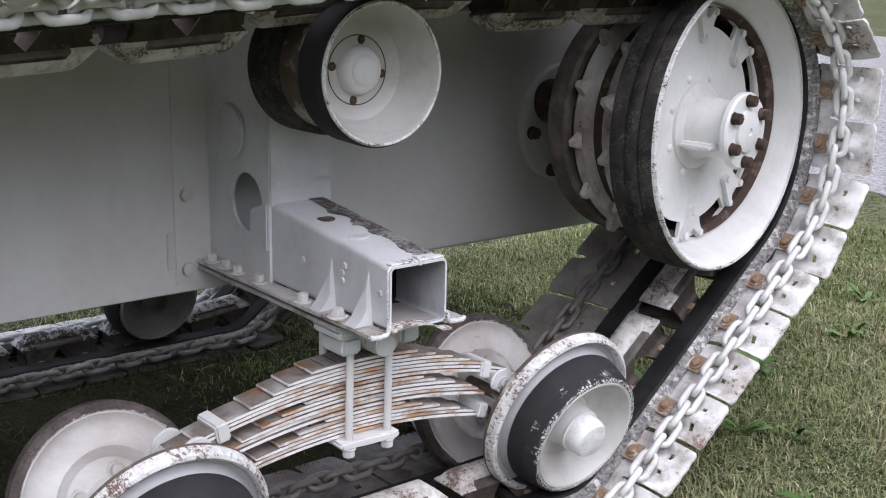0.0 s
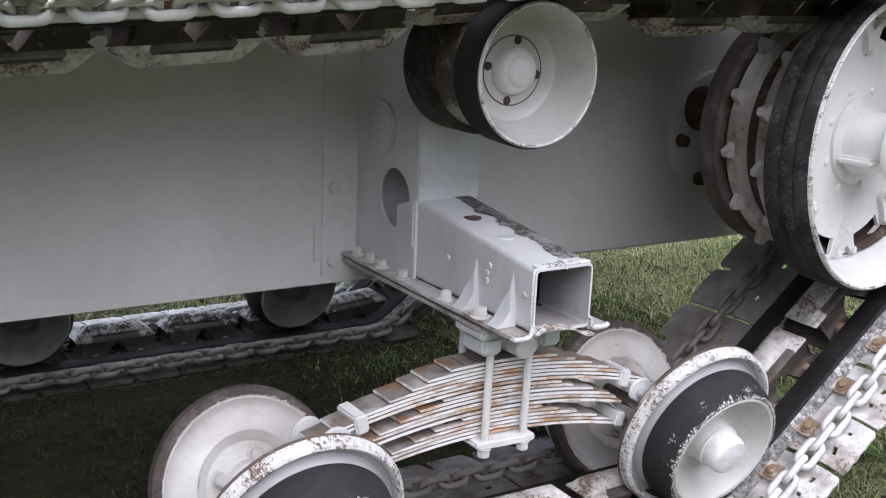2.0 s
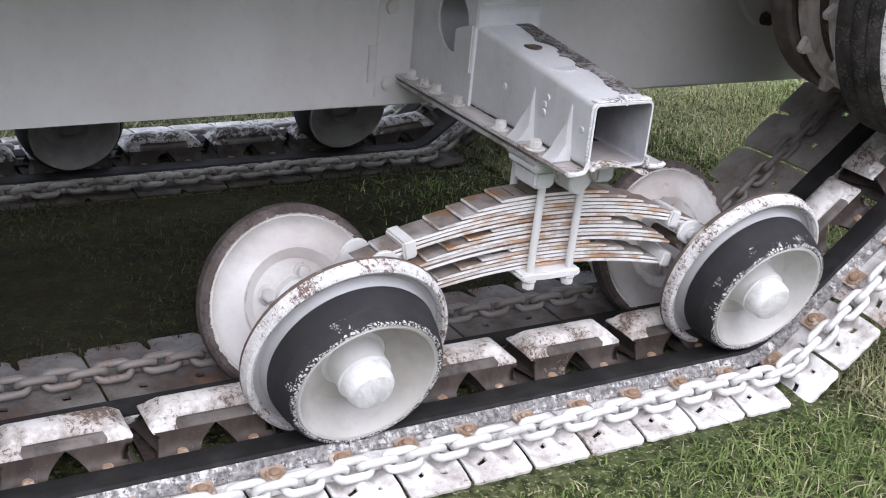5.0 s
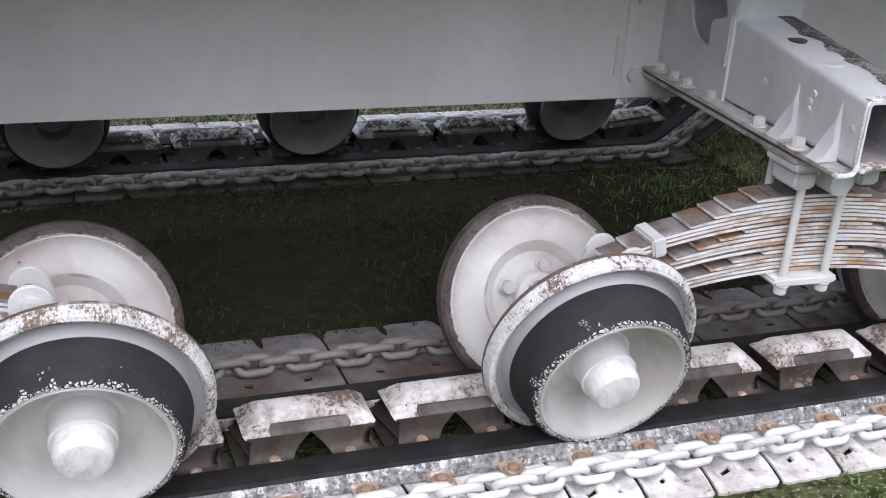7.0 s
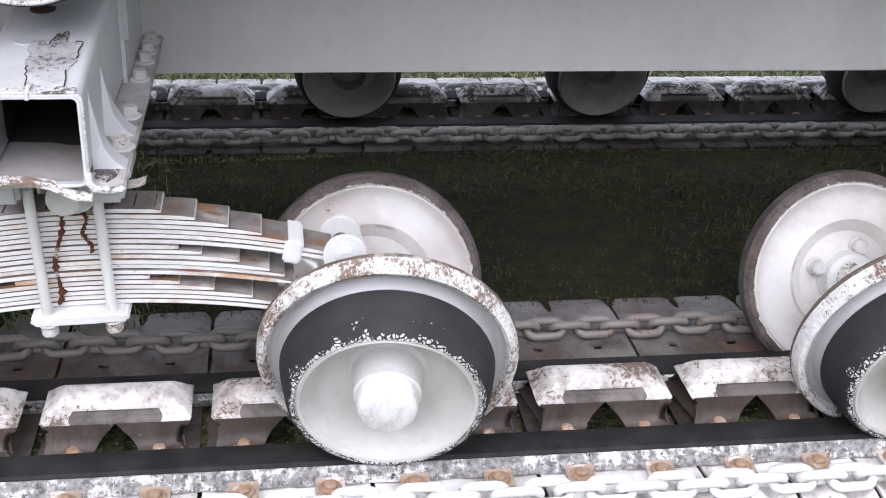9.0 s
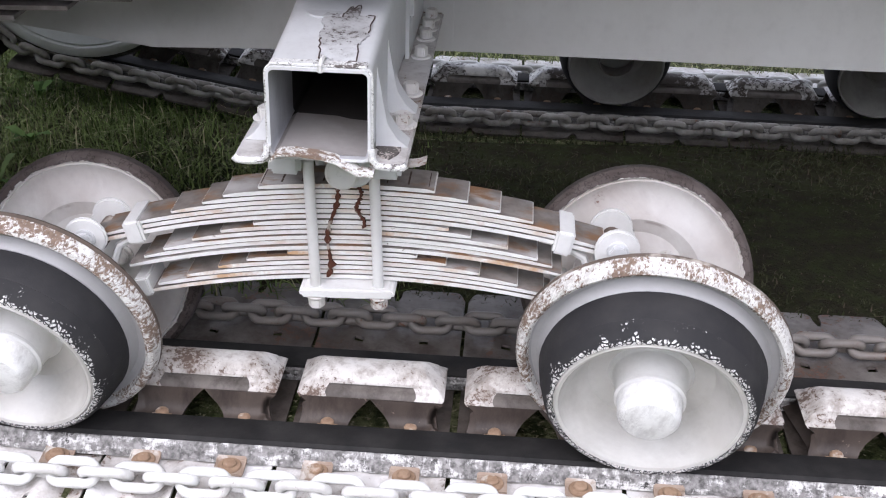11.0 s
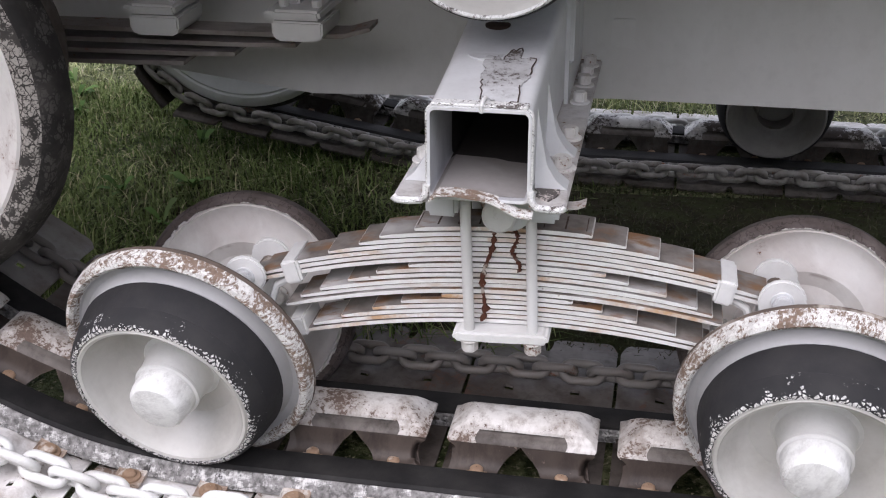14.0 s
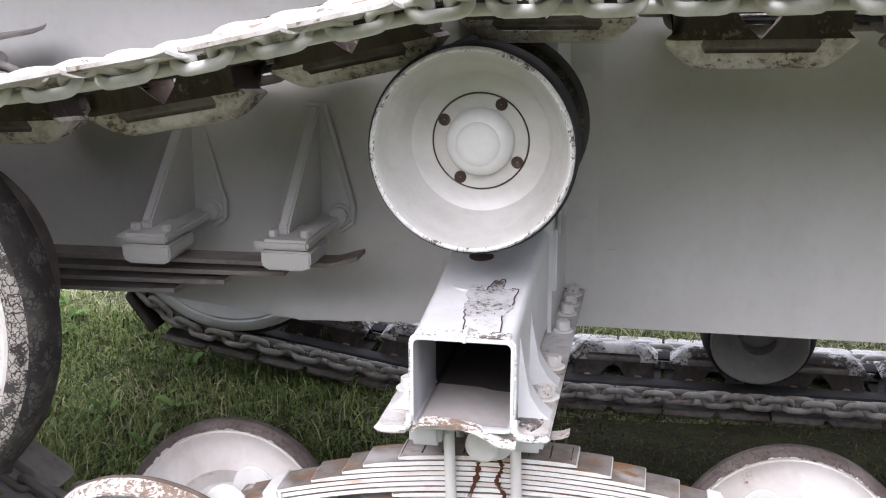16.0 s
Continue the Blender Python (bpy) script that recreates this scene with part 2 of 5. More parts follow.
def rubber(name, base, speck=None, lo=0.0, dust=(0.12, 0.11, 0.10), amount=0.5, ring=None, cell=150, gap=0.10, net=True):
    """Rubber; with a speck colour the paint on it has cracked into flakes, thinning out over the radii `ring`."""
    m = Mat(name, 0.72, spec=0.22)
    fine = m.noise(160, 5)
    c = m.mix(m.times(m.step(m.noise(25, 6), 0.42, 0.72), amount), base, dust)
    height = fine
    if speck:
        bend = m.n("ShaderNodeVectorMath", operation="MULTIPLY_ADD")
        nz = m.n("ShaderNodeTexNoise")
        nz.inputs["Scale"].default_value = 90
        m.t.links.new(m.co, nz.inputs["Vector"])
        m.t.links.new(nz.outputs["Color"], bend.inputs[0])
        bend.inputs[1].default_value = (0.010, 0.010, 0.010)
        m.t.links.new(m.co, bend.inputs[2])
        straight, m.co = m.co, bend.outputs[0]
        e, e2 = m.cells(cell), m.cells(cell * 2.7)
        m.co = straight
        patch = m.noise(38, 6, 0.7)
        if ring:
            r = m.ring(*ring)
            patch = m.plus(patch, r, -0.42)
            e = m.plus(e, r, -0.11)
        big = m.times(m.step(e, gap, gap + 0.05), m.step(patch, lo, lo + 0.04))
        keep = m.times(big, m.step(e2, 0.02, 0.06)) if net else m.times(big, m.step(m.noise(cell * 3.0, 6, 0.7), 0.40, 0.47))
        c = m.mix(keep, c, m.mix(m.noise(220, 3), tuple(v * 0.75 for v in speck), speck))
        height = m.mix(0.6, fine, keep)
    m.colour(c).bump(height, 0.4, 0.0012)
    return m.m


RUBBER = rubber("black_rubber", (0.026, 0.0255, 0.027), dust=(0.06, 0.057, 0.055), amount=0.35)
STRIP_TOP = rubber("band_rubber", (0.014, 0.0135, 0.0135), dust=(0.07, 0.066, 0.062), amount=0.35)
FLECK = rubber("flecked_rubber", (0.026, 0.0255, 0.027), (0.82, 0.81, 0.79), 0.16, dust=(0.06, 0.057, 0.055), amount=0.35, ring=(0.0900, 0.0970), cell=215, gap=0.05)
WALL = rubber("cracked_wall_paint", (0.035, 0.032, 0.03), (0.40, 0.37, 0.34), 0.46, cell=130, gap=0.03, net=False)
CRACKED = rubber("cracked_rubber", (0.024, 0.022, 0.021), (0.09, 0.083, 0.077), 0.50, cell=110, gap=0.05, net=False, dust=(0.085, 0.077, 0.07), amount=0.7)


def ragged(name, base, dust, white, r0, r1):
    """Brown rubber on which the wheel's white paint ends in a ragged line between the radii r0 and r1."""
    m = Mat(name, 0.72, spec=0.2)
    fine = m.noise(150, 5)
    c = m.mix(m.times(m.step(m.noise(25, 6), 0.40, 0.70), 0.8), base, dust)
    c = m.mix(m.times(m.lines(60, 4, 0.02), 0.6), c, tuple(v * 0.4 for v in base))
    edge = m.plus(m.noise(95, 5, 0.7), m.ring(r0, r1), -0.5)
    c = m.mix(m.step(edge, 0.22, 0.25), c, white)
    m.colour(c).bump(fine, 0.35, 0.0012)
    return m.m


RIM_RUBBER = ragged("rim_rubber", (0.085, 0.068, 0.062), (0.19, 0.16, 0.15), (0.70, 0.68, 0.65), 0.1135, 0.1185)
BROWN = rubber("worn_rubber", (0.10, 0.082, 0.074), dust=(0.23, 0.20, 0.185), amount=0.8)


def flaked_band(name):
    """Band edges: white paint rubbed off in streaks along and across the belt, down to dark rubber."""
    m = Mat(name, 0.7, spec=0.25)
    along_, across = m.noise(34, 8, 0.72, (1.0, 1.0, 2.6)), m.noise(90, 7, 0.75, (1.6, 0.6, 0.6))
    c = m.mix(m.step(m.noise(160, 4), 0.35, 0.65), (0.09, 0.087, 0.083), (0.30, 0.29, 0.28))
    c = m.mix(m.step(m.mix(0.4, along_, across), 0.51, 0.58), c, (0.64, 0.63, 0.61))
    c = m.mix(m.step(m.mix(0.35, m.noise(75, 9, 0.75), along_), 0.555, 0.60), c, (0.045, 0.042, 0.04))
    m.colour(c).bump(m.mix(0.5, along_, across), 0.5, 0.0015)
    return m.m


BAND_SIDE = flaked_band("band_side")


def rusty(name, a, b, scale=90, crust=(0.55, 0.50, 0.44)):
    m = Mat(name, 0.75, spec=0.2)
    n = m.noise(scale, 6)
    c = m.mix(n, a, b)
    c = m.mix(m.times(m.step(m.noise(scale * 0.4), 0.55, 0.62), 0.75), c, crust)
    m.colour(c).bump(n, 0.4, 0.001)
    return m.m


TAN = rusty("tan_rust", (0.17, 0.095, 0.055), (0.40, 0.29, 0.20), 120)
RUN_RUST = rusty("rust_run", (0.055, 0.02, 0.013), (0.11, 0.042, 0.025), 200)
DARK = rusty("dark_steel", (0.03, 0.022, 0.02), (0.10, 0.065, 0.05), 90, (0.15, 0.115, 0.095))
CLIP = rusty("clip_rust", (0.20, 0.13, 0.09), (0.45, 0.37, 0.30), 70, (0.62, 0.59, 0.55))
DRIED = rusty("drum_rust", (0.05, 0.04, 0.035), (0.20, 0.155, 0.125), 40)


def grass_mat(name, a, b, dry, ground=False, broad=0.35):
    m = Mat(name, 0.75, spec=0.08)
    v = m.noise(5.5, 5, 0.65)
    c = m.mix(m.step(v, 0.38, 0.62), a, b)
    c = m.mix(m.times(m.step(m.noise(1.7, 4), 0.46, 0.68), broad), c, dry)
    if ground:
        c = m.mix(m.step(m.noise(60, 6), 0.42, 0.60), c, tuple(x * 0.35 for x in a))
        c = m.mix(m.step(m.noise(140, 3), 0.58, 0.64), c, dry)
        m.bump(m.noise(90, 6), 0.8, 0.02)
    else:
        isl = m.n("ShaderNodeNewGeometry").outputs["Random Per Island"]
        c = m.mix(m.step(isl, 0.30, 0.0), c, tuple(x * 0.5 for x in a))
        c = m.mix(m.step(isl, 0.55, 0.80), c, tuple(x * 1.25 for x in b))
        c = m.mix(m.step(isl, 0.88, 0.93), c, dry)
    m.colour(c)
    return m.m


GRASS = grass_mat("grass_blades", (0.072, 0.118, 0.030), (0.150, 0.195, 0.066), (0.36, 0.33, 0.20), broad=0.15)
LAWN = grass_mat("lawn_blades", (0.090, 0.128, 0.042), (0.175, 0.200, 0.085), (0.44, 0.38, 0.25), broad=0.5)
# Grass under the hull: shade put into a darker blade colour.
SHADE_GRASS = grass_mat("shaded_thin_grass", (0.034, 0.041, 0.018), (0.055, 0.057, 0.029), (0.095, 0.073, 0.052))
# Paler grass colour for the lawn beyond the far track.
PALE_GRASS = grass_mat("pale_grass", (0.20, 0.27, 0.10), (0.34, 0.36, 0.18), (0.62, 0.57, 0.42))
WEED = grass_mat("broad_leaves", (0.055, 0.11, 0.028), (0.085, 0.15, 0.042), (0.13, 0.18, 0.07))
SOIL = grass_mat("turf", (0.075, 0.10, 0.036), (0.115, 0.130, 0.055), (0.30, 0.265, 0.175), True)
GRAVEL = Mat("gravel", 0.9, spec=0.1)
GRAVEL.colour(GRAVEL.mix(GRAVEL.step(GRAVEL.noise(70, 5), 0.35, 0.65), (0.16, 0.155, 0.15), (0.42, 0.41, 0.40))).bump(GRAVEL.noise(60, 4), 0.8, 0.02)
GRAVEL = GRAVEL.m

# ---------------------------------------------------------------- mesh helpers


def finish(bm, name, mat, angle=32):
    bmesh.ops.recalc_face_normals(bm, faces=bm.faces)
    me = bpy.data.meshes.new(name)
    bm.to_mesh(me)
    bm.free()
    me.shade_smooth()
    me.set_sharp_from_angle(angle=radians(angle))
    me.materials.append(mat)
    return me


def part(name, bm, mat, parent=None, label="", at=None, angle=32):
    ob = new(name, finish(bm, name, mat, angle) if isinstance(bm, bmesh.types.BMesh) else bm)
    if parent:
        ob.parent = parent
    if at is not None:
        ob.matrix_basis = at
    if label:
        ob["label"] = label
    return ob


def thing(name, label, category, group="", at=None, kind=""):
    ob = tagged(new(name), label, category, group, kind)
    if at is not None:
        ob.matrix_basis = at
    return ob


def lathe(prof, n=56, bm=None, c=(0, 0, 0)):
    """Turns (radius, outward) pairs round the local y axis; outward runs to -y."""
    bm = bm or bmesh.new()
    rings = []
    for r, s in prof:
        ring = [bm.verts.new((c[0] + max(r, 0.0004) * math.cos(2 * math.pi * i / n), c[1] - s, c[2] + max(r, 0.0004) * math.sin(2 * math.pi * i / n))) for i in range(n)]
        rings.append(ring)
    for a, b in zip(rings, rings[1:]):
        for i in range(n):
            bm.faces.new((a[i], a[(i + 1) % n], b[(i + 1) % n], b[i]))
    return bm


def prism(poly, y0, y1, bev=0.0, seg=2, bm=None, plane="xz"):
    """A polygon in (x, z), drawn out from y0 to y1; plane yz draws out along x, xy along z."""
    bm = bm or bmesh.new()
    put = {"xz": lambda p, d: (p[0], d, p[1]), "yz": lambda p, d: (d, p[0], p[1]), "xy": lambda p, d: (p[0], p[1], d)}[plane]
    a = [bm.verts.new(put(p, y0)) for p in poly]
    b = [bm.verts.new(put(p, y1)) for p in poly]
    new_faces = [bm.faces.new(a), bm.faces.new(b[::-1])]
    for i in range(len(poly)):
        j = (i + 1) % len(poly)
        new_faces.append(bm.faces.new((a[i], b[i], b[j], a[j])))
    if bev:
        edges = {e for f in new_faces for e in f.edges}
        bmesh.ops.bevel(bm, geom=list(edges), offset=bev, segments=seg, affect="EDGES", clamp_overlap=True)
    return bm


def slab(x0, x1, y0, y1, z0, z1, bev=0.002, seg=2, bm=None):
    return prism([(x0, z0), (x1, z0), (x1, z1), (x0, z1)], y0, y1, bev, seg, bm)


def disc_poly(cx, cz, r, n=28):
    return [(cx + r * math.cos(2 * math.pi * i / n), cz + r * math.sin(2 * math.pi * i / n)) for i in range(n)]


def holed(outer, holes, d0, d1, plane="xz"):
    """A plate with holes through it."""
    bm = bmesh.new()
    put = {"xz": lambda p, d: (p[0], d, p[1]), "yz": lambda p, d: (d, p[0], p[1]), "xy": lambda p, d: (p[0], p[1], d)}[plane]
    edges = []
    for loop in [outer, *holes]:
        vs = [bm.verts.new(put(p, d0)) for p in loop]
        edges += [bm.edges.new((vs[i], vs[(i + 1) % len(vs)])) for i in range(len(vs))]
    bmesh.ops.triangle_fill(bm, use_beauty=True, use_dissolve=False, edges=edges)
    got = bmesh.ops.extrude_face_region(bm, geom=bm.faces[:])
    step = Vector(put((0, 0), d1)) - Vector(put((0, 0), d0))
    bmesh.ops.translate(bm, vec=step, verts=[v for v in got["geom"] if isinstance(v, bmesh.types.BMVert)])
    return bm


def rod(pts, r, n=10, closed=False, bm=None):
    """A round bar along points."""
    bm = bm or bmesh.new()
    pts = [Vector(p) for p in pts]
    rings, ref = [], None
    for i, p in enumerate(pts):
        a = pts[(i - 1) % len(pts)] if closed or i else p
        b = pts[(i + 1) % len(pts)] if closed or i < len(pts) - 1 else p
        d = (b - a).normalized()
        if ref is None:
            ref = d.orthogonal()
        ref = (ref - d * ref.dot(d)).normalized()
        side = d.cross(ref)
        rings.append([bm.verts.new(p + r * (math.cos(2 * math.pi * k / n) * ref + math.sin(2 * math.pi * k / n) * side)) for k in range(n)])
    for i in range(len(rings) if closed else len(rings) - 1):
        a, b = rings[i], rings[(i + 1) % len(rings)]
        for k in range(n):
            bm.faces.new((a[k], a[(k + 1) % n], b[(k + 1) % n], b[k]))
    if not closed:
        bm.faces.new(rings[0])
        bm.faces.new(rings[-1][::-1])
    return bm


def hex_head(r, h, washer=0.0, bm=None):
    """A bolt head standing along +z, with a washer under it."""
    bm = bm or bmesh.new()
    z = 0.0
    if washer:
        prism(disc_poly(0, 0, washer, 18), 0, 0.0022, 0.0006, 1, bm, "xy")
        z = 0.0022
    hexa = [(r * math.cos(math.pi / 3 * i), r * math.sin(math.pi / 3 * i)) for i in range(6)]
    return prism(hexa, z, z + h, r * 0.14, 2, bm, "xy")


OUT = pose(0, 0, 0, 90)  # turns +z to -y, towards the outer side

# ---------------------------------------------------------------- ground
ground = slab(-60, 60, -40, 80, -0.3, 0.0, 0)
ground = tagged(part("ground", ground, SOIL), "mown grass turf, shaded dark under the vehicle", "ground", kind="structure")
gravel = prism([(2.75, -1.2), (9, -2.5), (12, 8), (4.2, 3.2)], 0.0, 0.004, plane="xy")
tagged(part("gravel_path", gravel, GRAVEL), "pale grey gravel path beyond the grass", "path", kind="structure")


# The hull's shade on the ground, put into a near-black patch colour.
HULL_SHADE = Mat("hull_shade", 0.9, spec=0.03)
HULL_SHADE.colour(HULL_SHADE.mix(HULL_SHADE.step(HULL_SHADE.noise(26, 8, 0.7), 0.42, 0.62), HULL_SHADE.mix(HULL_SHADE.noise(120, 4), (0.020, 0.017, 0.012), (0.040, 0.035, 0.024)), (0.036, 0.043, 0.019))).bump(HULL_SHADE.noise(70, 6), 0.9, 0.015)
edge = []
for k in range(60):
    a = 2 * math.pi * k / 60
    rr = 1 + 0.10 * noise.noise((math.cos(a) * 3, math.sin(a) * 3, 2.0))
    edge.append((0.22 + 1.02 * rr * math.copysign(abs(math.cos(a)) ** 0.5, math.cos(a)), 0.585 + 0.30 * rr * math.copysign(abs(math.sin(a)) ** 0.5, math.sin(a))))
tagged(part("bare_ground", prism(edge, 0.0, 0.004, plane="xy"), HULL_SHADE.m), "dark ground patch painted for the shade under the vehicle", "ground", kind="structure")


def blades(name, x0, x1, y0, y1, count, tall, seed, label, skin=None, fade=0.0):
    """Thin bent blades in clumps of uneven height; some lie almost flat."""
    rng = np.random.default_rng(seed)
    p = np.stack([rng.uniform(min(x0, x1), max(x0, x1), count), rng.uniform(y0, y1, count), np.zeros(count)], 1)
    if fade:
        p[:, 0] = x0 + (x1 - x0) * (1 - np.sqrt(rng.uniform(0, 1, count))) * fade
    knot = p[rng.integers(0, count, count // 14)]
    half = count // 2
    p[:half] = knot[rng.integers(0, len(knot), half)] + np.stack([rng.normal(0, 0.012, half), rng.normal(0, 0.012, half), np.zeros(half)], 1)
    turn = rng.uniform(0, 2 * np.pi, count)
    lean = rng.uniform(0.2, 1.0, count) + (rng.uniform(0, 1, count) < 0.35) * rng.uniform(0.8, 2.6, count)
    clump = 0.75 + 0.45 * np.sin(p[:, 0] * 9.1 + 1.3 * seed) * np.sin(p[:, 1] * 7.3 + 0.7 * seed)
    h = tall * rng.uniform(0.35, 1.25, count) * clump / np.sqrt(1 + 0.6 * lean)
    w = rng.uniform(0.0005, 0.0013, count) * (1 + tall * 5)
    side = np.stack([np.cos(turn + np.pi / 2), np.sin(turn + np.pi / 2), 0 * turn], 1) * w[:, None]
    way = np.stack([np.cos(turn) * lean, np.sin(turn) * lean, 0 * turn], 1) * h[:, None]
    up = np.zeros((count, 3))
    up[:, 2] = h
    v = np.stack([p - side, p + side, p + way * 0.35 + up * 0.62 + side * 0.8, p + way * 0.35 + up * 0.62 - side * 0.8, p + way * 1.05 + up * 0.85], 1).reshape(-1, 3)
    i = np.arange(count)[:, None] * 5
    faces = (i + (0, 1, 2, 3)).tolist() + (i + (3, 2, 4)).tolist()
    me = bpy.data.meshes.new(name)
    me.from_pydata(v.tolist(), [], faces)
    me.materials.append(skin or GRASS)
    return tagged(new(name, me), label, "grass", kind="stuff")


def rosettes(x0, x1, y0, y1, count, size, seed):
    """Low broad-leaved weeds scattered in the lawn."""
    rng = random.Random(seed)
    verts, faces = [], []
    for _ in range(count):
        cx, cy = rng.uniform(x0, x1), rng.uniform(y0, y1)
        for k in range(rng.randint(4, 8)):
            a, length = rng.uniform(0, 2 * math.pi), size * rng.uniform(0.6, 1.3)
            d, q = Vector((math.cos(a), math.sin(a), 0)), Vector((-math.sin(a), math.cos(a), 0))
            o, w, rise = Vector((cx, cy, 0.004)), length * rng.uniform(0.13, 0.2), rng.uniform(0.35, 1.0) * length
            n = len(verts)
            for f, ww, zz in ((0.0, 0.25, 0.0), (0.35, 0.85, 0.55), (0.7, 1.0, 0.8), (1.0, 0.05, 0.72)):
                verts += [o + d * f * length + q * w * ww + Vector((0, 0, zz * rise)), o + d * f * length - q * w * ww + Vector((0, 0, zz * rise))]
            faces += [(n + 2 * j, n + 2 * j + 1, n + 2 * j + 3, n + 2 * j + 2) for j in range(3)]
    me = bpy.data.meshes.new("weeds")
    me.from_pydata(verts, [], faces)
    me.materials.append(WEED)
    me.shade_smooth()
    return tagged(new("weeds", me), "small broad-leaved weeds among the grass", "weeds", kind="stuff")


BLOCKER_GREEN = Mat("blocker_green", 0.8, spec=0.1)
BLOCKER_GREEN.colour(BLOCKER_GREEN.mix(BLOCKER_GREEN.step(BLOCKER_GREEN.noise(1.4, 6), 0.35, 0.65), (0.030, 0.045, 0.020), (0.065, 0.085, 0.035))).bump(BLOCKER_GREEN.noise(3.0, 6), 1.0, 0.2)


def sky_blocker():
    """An unseen rough wall behind the camera, added to block low sky light."""
    bm = bmesh.new()
    cols = []
    for i in range(97):
        a = radians(178 + 184 * i / 96)
        col = []
        for k in range(9):
            f = k / 8
            out = 15.0 + 1.6 * noise.noise((a * 9, f * 4, 0.3)) + 1.2 * f
            top = 4.5 + 1.2 * noise.noise((a * 7, 3.1, 0))
            col.append(bm.verts.new((out * math.cos(a), out * math.sin(a), f * top)))
        col.append(bm.verts.new((17.5 * math.cos(a), 17.5 * math.sin(a), top * 0.93)))
        col.append(bm.verts.new((18.0 * math.cos(a), 18.0 * math.sin(a), 0.0)))
        cols.append(col)
    for c0, c1 in zip(cols, cols[1:]):
        for k in range(len(c0) - 1):
            bm.faces.new((c0[k], c1[k], c1[k + 1], c0[k + 1]))
    return tagged(part("backdrop", bm, BLOCKER_GREEN.m, angle=80), "unseen dark green wall added to block low sky light", "trees", kind="structure")


sky_blocker()
blades("grass", -1.3, 1.7, 0.34, 0.92, 40000, 0.020, 1, "thin grass coloured dark for the shade under the vehicle", SHADE_GRASS)
blades("grass", -3.2, 0.2, 1.26, 3.6, 90000, 0.036, 2, "pale green grass beyond the far track", PALE_GRASS)
blades("grass", 0.2, 3.2, 1.26, 3.6, 90000, 0.026, 3, "pale dry-tipped grass beyond the far track", PALE_GRASS)
blades("grass", 1.0, 3.0, -0.75, 1.26, 150000, 0.034, 4, "green grass beside the rising track, dry in places", LAWN)
blades("grass", -2.6, 1.0, -0.75, -0.15, 60000, 0.024, 5, "green grass along the outer track edge")
blades("grass", -2.6, -0.50, 0.3, 1.26, 80000, 0.044, 6, "green grass behind the end wheel, thinning under the hull", None, 1.0)
blades("grass", 1.35, 0.6, 0.34, 0.85, 9000, 0.022, 8, "grass thinning out under the hull", None, 1.0)
blades("grass", -8, 8, 3.6, 9, 30000, 0.05, 7, "grass lawn in the distance")
rosettes(1.2, 2.6, -0.6, 1.2, 60, 0.045, 11)
rosettes(-2.2, -1.1, 0.5, 1.6, 40, 0.035, 12)

# ---------------------------------------------------------------- track
YC, PITCH = 0.09, 0.1716
CIRCLES = [(-0.86, 0.569, 0.56), (0.91, 0.109, 0.10), (1.185, 0.517, 0.238), (1.203, 0.556, 0.226), (0.59, 0.655, 0.122), (-0.59, 0.580, 0.143), (-1.205, 0.414, 0.226), (-1.203, 0.394, 0.226)]


def belt(circles, step=0.01):
    """The line of a belt laid anticlockwise round circles, as evenly spaced (x, z, direction)."""
    seg = []
    for (x0, z0, r0), (x1, z1, r1) in zip(circles, circles[1:] + circles[:1]):
        d, a = math.hypot(x1 - x0, z1 - z0), math.atan2(z1 - z0, x1 - x0)
        off = a - math.pi / 2 + math.asin((r1 - r0) / d) * -1
        seg.append(((x0 + r0 * math.cos(off), z0 + r0 * math.sin(off)), (x1 + r1 * math.cos(off), z1 + r1 * math.sin(off)), off))
    pts = []
    for k, (p, q, off) in enumerate(seg):
        n = max(2, int(math.hypot(q[0] - p[0], q[1] - p[1]) / step))
        pts += [(p[0] + (q[0] - p[0]) * i / n, p[1] + (q[1] - p[1]) * i / n) for i in range(n)]
        x, z, r = circles[(k + 1) % len(circles)]
        b = seg[(k + 1) % len(seg)][2]
        turn = (b - off + math.pi) % (2 * math.pi) - math.pi
        n = max(1, int(abs(turn) * r / step))
        pts += [(x + r * math.cos(off + turn * i / n), z + r * math.sin(off + turn * i / n)) for i in range(n)]
    pts = np.array(pts + pts[:1])
    run = np.r_[0, np.cumsum(np.hypot(*np.diff(pts, axis=0).T))]
    return pts, run


LINE, RUN = belt(CIRCLES)


for k in range(len(LINE)):
    u = abs(LINE[k, 0]) / 0.55 if abs(LINE[k, 0]) < 0.55 else (1.15 - abs(LINE[k, 0])) / 0.55
    if LINE[k, 1] > 0.45 and 0 < u < 1 and LINE[k, 0] < 0.6:
        w = 1 - u * u if abs(LINE[k, 0]) < 0.55 else 3.2 * math.sin(math.pi * u ** 0.6)
        LINE[k, 1] -= 0.008 * w  # the slack sags between its supports; the left span is shaped to fit the camera's view


def along(s):
    s = s % RUN[-1]
    x, z = np.interp(s, RUN, LINE[:, 0]), np.interp(s, RUN, LINE[:, 1])
    e = 0.012
    a, b = (s - e) % RUN[-1], (s + e) % RUN[-1]
    dx = np.interp(b, RUN, LINE[:, 0]) - np.interp(a, RUN, LINE[:, 0])
    dz = np.interp(b, RUN, LINE[:, 1]) - np.interp(a, RUN, LINE[:, 1])
    return float(x), float(z), math.atan2(dz, dx)


SHOES = int(RUN[-1] / PITCH)
STEP, LOWER = 0.1725, 10  # pitch and count of the lower-run shoes, set to fit the camera's view; the others share the rest
